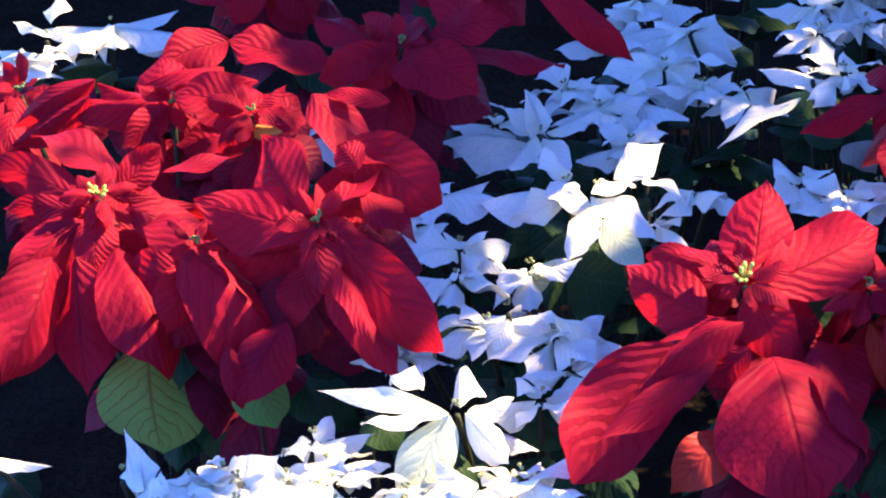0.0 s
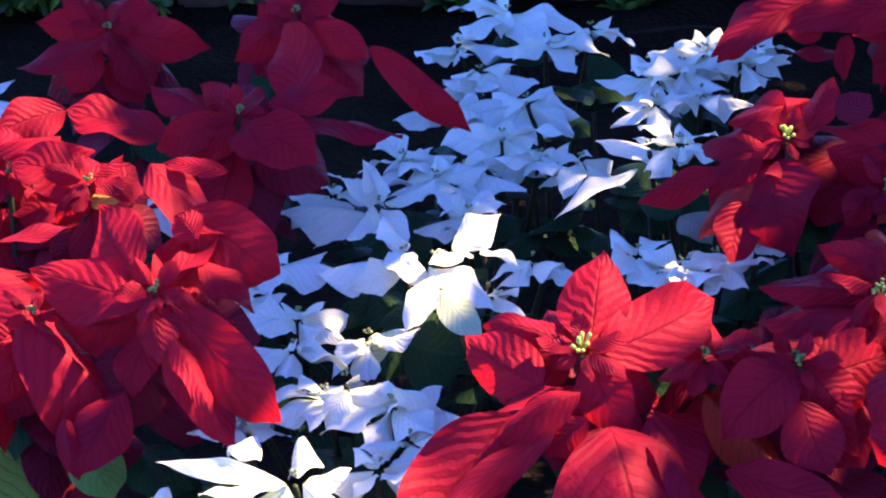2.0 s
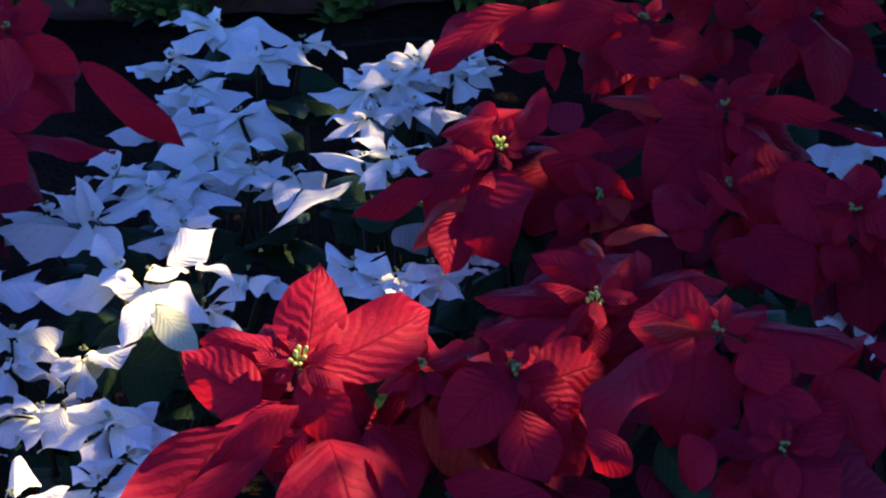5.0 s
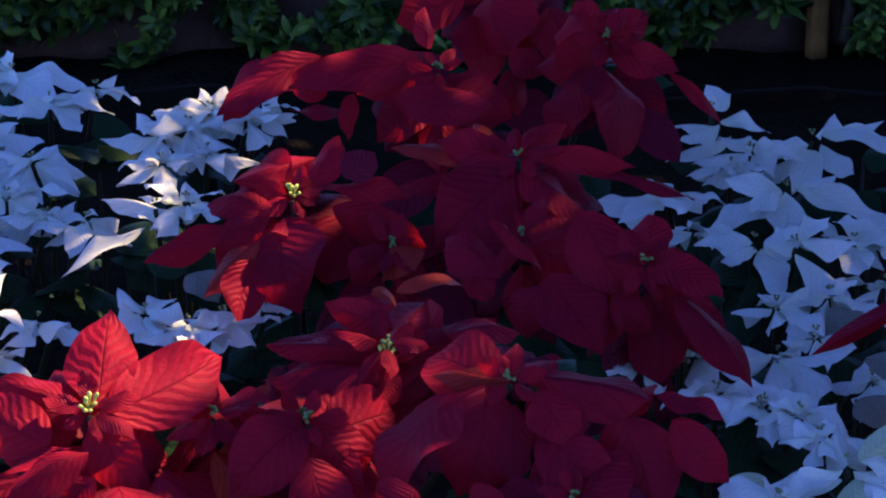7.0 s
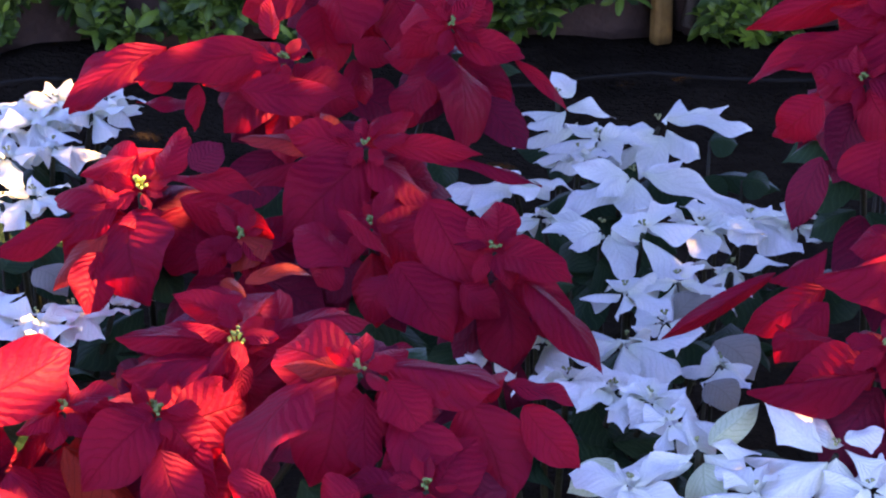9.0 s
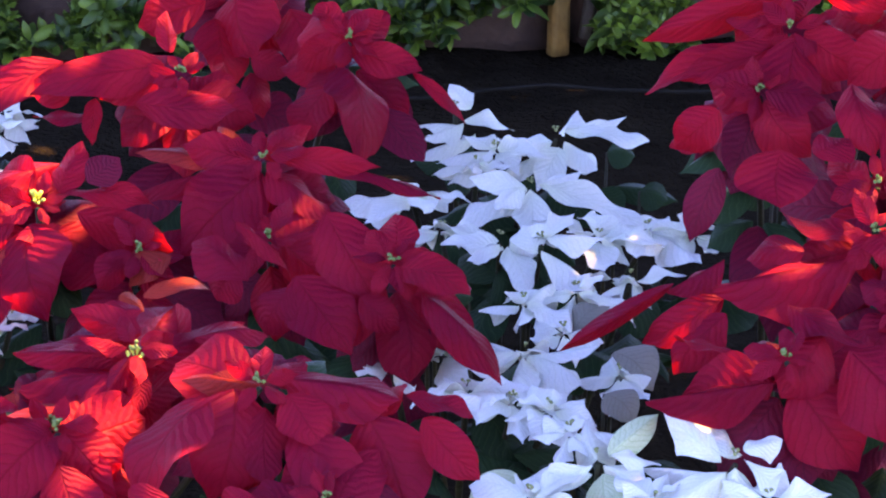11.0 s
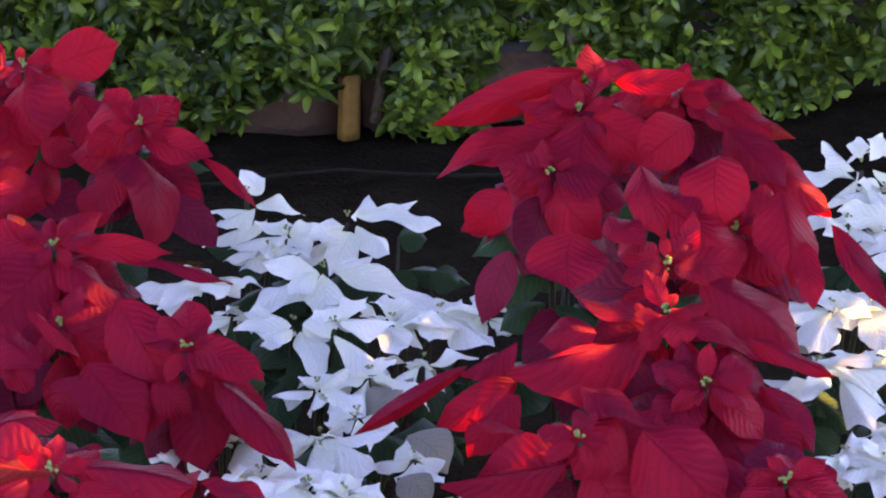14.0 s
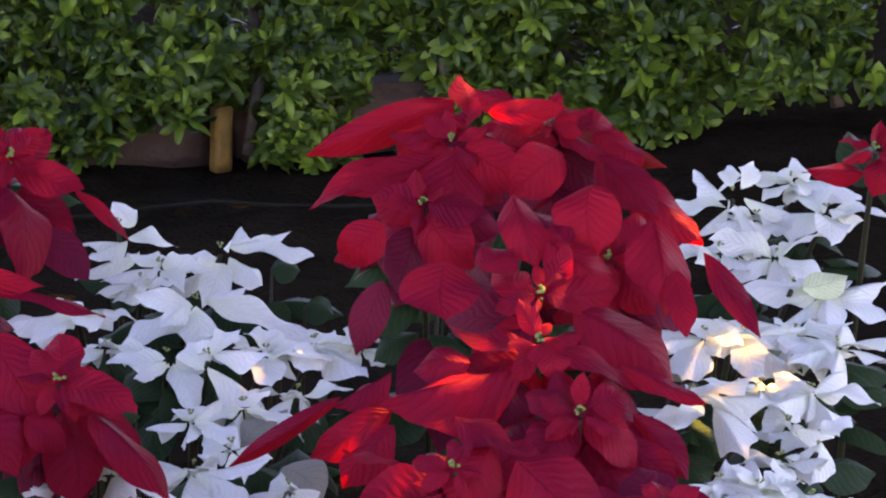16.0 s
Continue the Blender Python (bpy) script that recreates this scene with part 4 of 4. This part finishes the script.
# places on the bed that the added tree leaves sunlit: x, y and half widths
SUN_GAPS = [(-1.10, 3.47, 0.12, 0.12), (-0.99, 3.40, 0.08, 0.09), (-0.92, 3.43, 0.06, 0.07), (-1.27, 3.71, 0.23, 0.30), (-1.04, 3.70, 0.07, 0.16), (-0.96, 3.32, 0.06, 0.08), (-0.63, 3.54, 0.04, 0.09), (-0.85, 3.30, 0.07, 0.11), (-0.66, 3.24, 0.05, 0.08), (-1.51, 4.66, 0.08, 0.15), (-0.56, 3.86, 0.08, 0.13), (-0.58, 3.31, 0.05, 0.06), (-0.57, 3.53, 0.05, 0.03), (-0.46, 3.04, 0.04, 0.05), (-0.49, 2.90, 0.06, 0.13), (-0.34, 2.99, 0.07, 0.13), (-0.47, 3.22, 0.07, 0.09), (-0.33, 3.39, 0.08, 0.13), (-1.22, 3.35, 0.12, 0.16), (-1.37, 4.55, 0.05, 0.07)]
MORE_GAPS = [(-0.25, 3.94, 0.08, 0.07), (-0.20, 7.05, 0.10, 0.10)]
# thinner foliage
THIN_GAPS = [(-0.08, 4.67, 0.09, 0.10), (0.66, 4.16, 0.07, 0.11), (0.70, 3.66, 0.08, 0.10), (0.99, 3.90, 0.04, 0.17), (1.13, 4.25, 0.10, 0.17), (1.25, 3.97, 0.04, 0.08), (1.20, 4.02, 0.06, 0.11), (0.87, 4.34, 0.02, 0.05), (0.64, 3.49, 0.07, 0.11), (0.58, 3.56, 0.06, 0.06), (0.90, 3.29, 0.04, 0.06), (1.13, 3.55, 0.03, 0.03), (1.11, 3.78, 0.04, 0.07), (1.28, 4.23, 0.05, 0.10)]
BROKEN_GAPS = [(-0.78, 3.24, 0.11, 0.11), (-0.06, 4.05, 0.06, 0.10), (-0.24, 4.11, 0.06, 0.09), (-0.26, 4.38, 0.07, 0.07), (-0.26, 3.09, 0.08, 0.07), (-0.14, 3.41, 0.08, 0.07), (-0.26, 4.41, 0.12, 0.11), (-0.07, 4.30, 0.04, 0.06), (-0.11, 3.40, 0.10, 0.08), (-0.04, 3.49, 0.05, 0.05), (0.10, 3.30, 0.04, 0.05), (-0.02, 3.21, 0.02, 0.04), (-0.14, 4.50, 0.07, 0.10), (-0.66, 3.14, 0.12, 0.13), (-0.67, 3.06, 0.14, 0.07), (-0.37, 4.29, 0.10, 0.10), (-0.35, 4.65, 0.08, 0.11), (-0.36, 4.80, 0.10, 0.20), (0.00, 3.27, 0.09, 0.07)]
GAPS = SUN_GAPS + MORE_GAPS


# ---- the hedge behind the bed
def rosette(seed):
    """A shoot tip with a whorl of small glossy leaves."""
    r = random.Random(seed)
    verts, faces, uvs = [], [], []
    n = r.randint(8, 11)
    for k in range(n):
        v, f, uv = blade(r, broad, nu=5, nv=2, ripple=0.0, bow=0.10, fold=0.25, wave=0.02)
        a, e, ln = 2.4 * k, radians(r.uniform(0, 65)), 0.043 * r.uniform(0.6, 1.25)
        m = Matrix.Rotation(a, 4, "Z") @ Matrix.Rotation(-e, 4, "Y") @ Matrix.Diagonal((ln, ln * 0.36, ln, 1))
        q = len(verts)
        verts += [m @ Vector(p) for p in v]
        faces += [tuple(i + q for i in g) for g in f]
        uvs += uv
    return verts, faces, uvs


ROSETTES = [rosette(k) for k in range(8)]
ROSETTE_MESHES = [mesh_from("leaf_whorl", v, f, HEDGE_LEAF, uv) for v, f, uv in ROSETTES]


def hedge():
    r = random.Random(5)
    thing = new("hedge", None)
    thing.location = (0.9, 6.95, 0.0)
    tagged(thing, "dense glossy green clipped hedge behind the flower bed", "hedge")
    base = thing.location
    for k in range(13):
        x = -3.2 + 0.45 * k
        p = [Vector((x + 0.10 * s * r.uniform(-1, 1), 0.12 * r.uniform(-1, 1), 0.60 * s)) for s in (0, 0.3, 0.6, 1.0)]
        v, f = tube(p, 0.016, 0.006)
        child("trunk", mesh_from("trunk", v, f, BARK), thing)
    spots = []
    while len(spots) < 9200:
        x, y, z = r.uniform(-3.3, 2.6), r.uniform(-0.34, 0.30), r.uniform(-0.03, 0.56)
        low = -0.01 + 0.115 * math.exp(-((x + base.x - 0.71) / 0.15) ** 4) + 0.05 * noise.noise((x * 2.3, 0.0, 4.0)) + 0.05 * noise.noise((x * 9.0, y * 4, 1.0))
        low += 0.10 * math.exp(-((x + base.x + 0.50) / 0.09) ** 4)
        if x + base.x < 0.25:
            low += 0.02
        if x + base.x > 1.75:
            low += min(0.11, (x + base.x - 1.75) * 0.8)
            if y > 0.12:
                low = 0.0
        front = -0.18 - 0.14 * noise.noise((x * 2.6, z * 3.4, 7.0)) - 0.08 * noise.noise((x * 7, z * 7, 3.0))
        if noise.noise((x * 5.5, z * 6.5 + y * 4, 9.0)) > 0.20:
            continue
        if z < low or y < front - 0.02:
            continue
        if y > front + 0.14 and r.random() < 0.75:
            continue
        spots.append((y - front, Vector((x, y, z))))
    spots.sort(key=lambda s: s[0])
    verts, faces, uvs = [], [], []
    for i, (deep, p) in enumerate(spots):
        k = r.randrange(8)
        size = r.uniform(0.6, 1.45)
        m = Matrix.Translation(p) @ pose(0, 0, 0, r.uniform(-5, 85), r.uniform(-45, 45), 0) @ Matrix.Rotation(r.uniform(0, 6.28), 4, "Z") @ Matrix.Scale(size, 4)
        if i < 290:
            child("leaf_whorl", ROSETTE_MESHES[k], thing, m)
            continue
        v, f, uv = ROSETTES[k]
        q = len(verts)
        verts += [m @ a for a in v]
        faces += [tuple(j + q for j in g) for g in f]
        uvs += uv
    rest = child("foliage", mesh_from("foliage", verts, faces, HEDGE_LEAF, uvs), thing)
    tagged(rest, kind="stuff")


hedge()


# ---- an unseen tree, added with gaps set to dapple the bed
def unseen_shade_tree():
    r = random.Random(8)
    top = 3.2
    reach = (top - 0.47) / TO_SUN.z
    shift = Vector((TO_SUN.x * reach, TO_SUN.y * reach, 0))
    thing = new("tree", None)
    thing.location = (5.4, 4.6, 0)
    tagged(thing, "unseen leafy tree added to shade the flower bed", "tree")
    base = thing.location
    v, f = tube([Vector((0, 0, -0.05)), Vector((-0.1, 0.05, 1.2)), Vector((-0.25, 0.1, 2.6)), Vector((-0.5, 0.2, 2.9))], 0.2, 0.1, 10)
    child("trunk", mesh_from("trunk", v, f, BARK), thing)
    crown_at = Vector((0.4, 4.6, 0)) + shift - Vector(base)
    for k in range(9):
        a = 2 * math.pi * k / 9
        end = Vector((crown_at.x + 2.3 * math.cos(a), crown_at.y + 2.1 * math.sin(a), top + 0.2))
        mid = Vector((-0.4, 0.2, 2.8)).lerp(end, 0.5) + Vector((0, 0, 0.5))
        v, f = tube([Vector((-0.4, 0.2, 2.7)), mid, end], 0.06, 0.012, 6)
        child("limb", mesh_from("limb", v, f, BARK), thing)
    verts, faces, uvs = [], [], []
    step = 0.032
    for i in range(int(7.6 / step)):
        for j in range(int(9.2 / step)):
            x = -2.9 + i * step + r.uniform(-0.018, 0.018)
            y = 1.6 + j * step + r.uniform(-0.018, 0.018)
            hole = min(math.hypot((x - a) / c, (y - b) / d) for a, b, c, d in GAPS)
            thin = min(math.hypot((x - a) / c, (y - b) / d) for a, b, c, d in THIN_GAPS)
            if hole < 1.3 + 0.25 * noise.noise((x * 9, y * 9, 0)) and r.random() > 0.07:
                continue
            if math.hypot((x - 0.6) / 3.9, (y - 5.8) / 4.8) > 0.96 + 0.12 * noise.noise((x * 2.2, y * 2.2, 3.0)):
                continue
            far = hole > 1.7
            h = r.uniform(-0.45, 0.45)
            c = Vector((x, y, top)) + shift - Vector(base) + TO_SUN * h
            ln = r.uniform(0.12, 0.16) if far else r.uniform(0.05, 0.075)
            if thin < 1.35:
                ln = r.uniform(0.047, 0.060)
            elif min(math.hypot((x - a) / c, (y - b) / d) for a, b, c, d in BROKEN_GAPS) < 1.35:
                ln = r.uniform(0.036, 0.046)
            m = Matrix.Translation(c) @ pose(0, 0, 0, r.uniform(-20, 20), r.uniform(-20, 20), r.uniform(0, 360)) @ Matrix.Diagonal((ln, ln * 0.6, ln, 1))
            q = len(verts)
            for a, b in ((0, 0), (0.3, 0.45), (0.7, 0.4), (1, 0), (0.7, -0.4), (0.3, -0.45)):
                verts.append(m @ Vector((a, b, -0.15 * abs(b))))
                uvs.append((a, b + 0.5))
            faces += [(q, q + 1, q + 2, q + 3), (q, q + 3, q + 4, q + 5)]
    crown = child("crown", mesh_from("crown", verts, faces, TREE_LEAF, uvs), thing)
    tagged(crown, kind="stuff")


unseen_shade_tree()
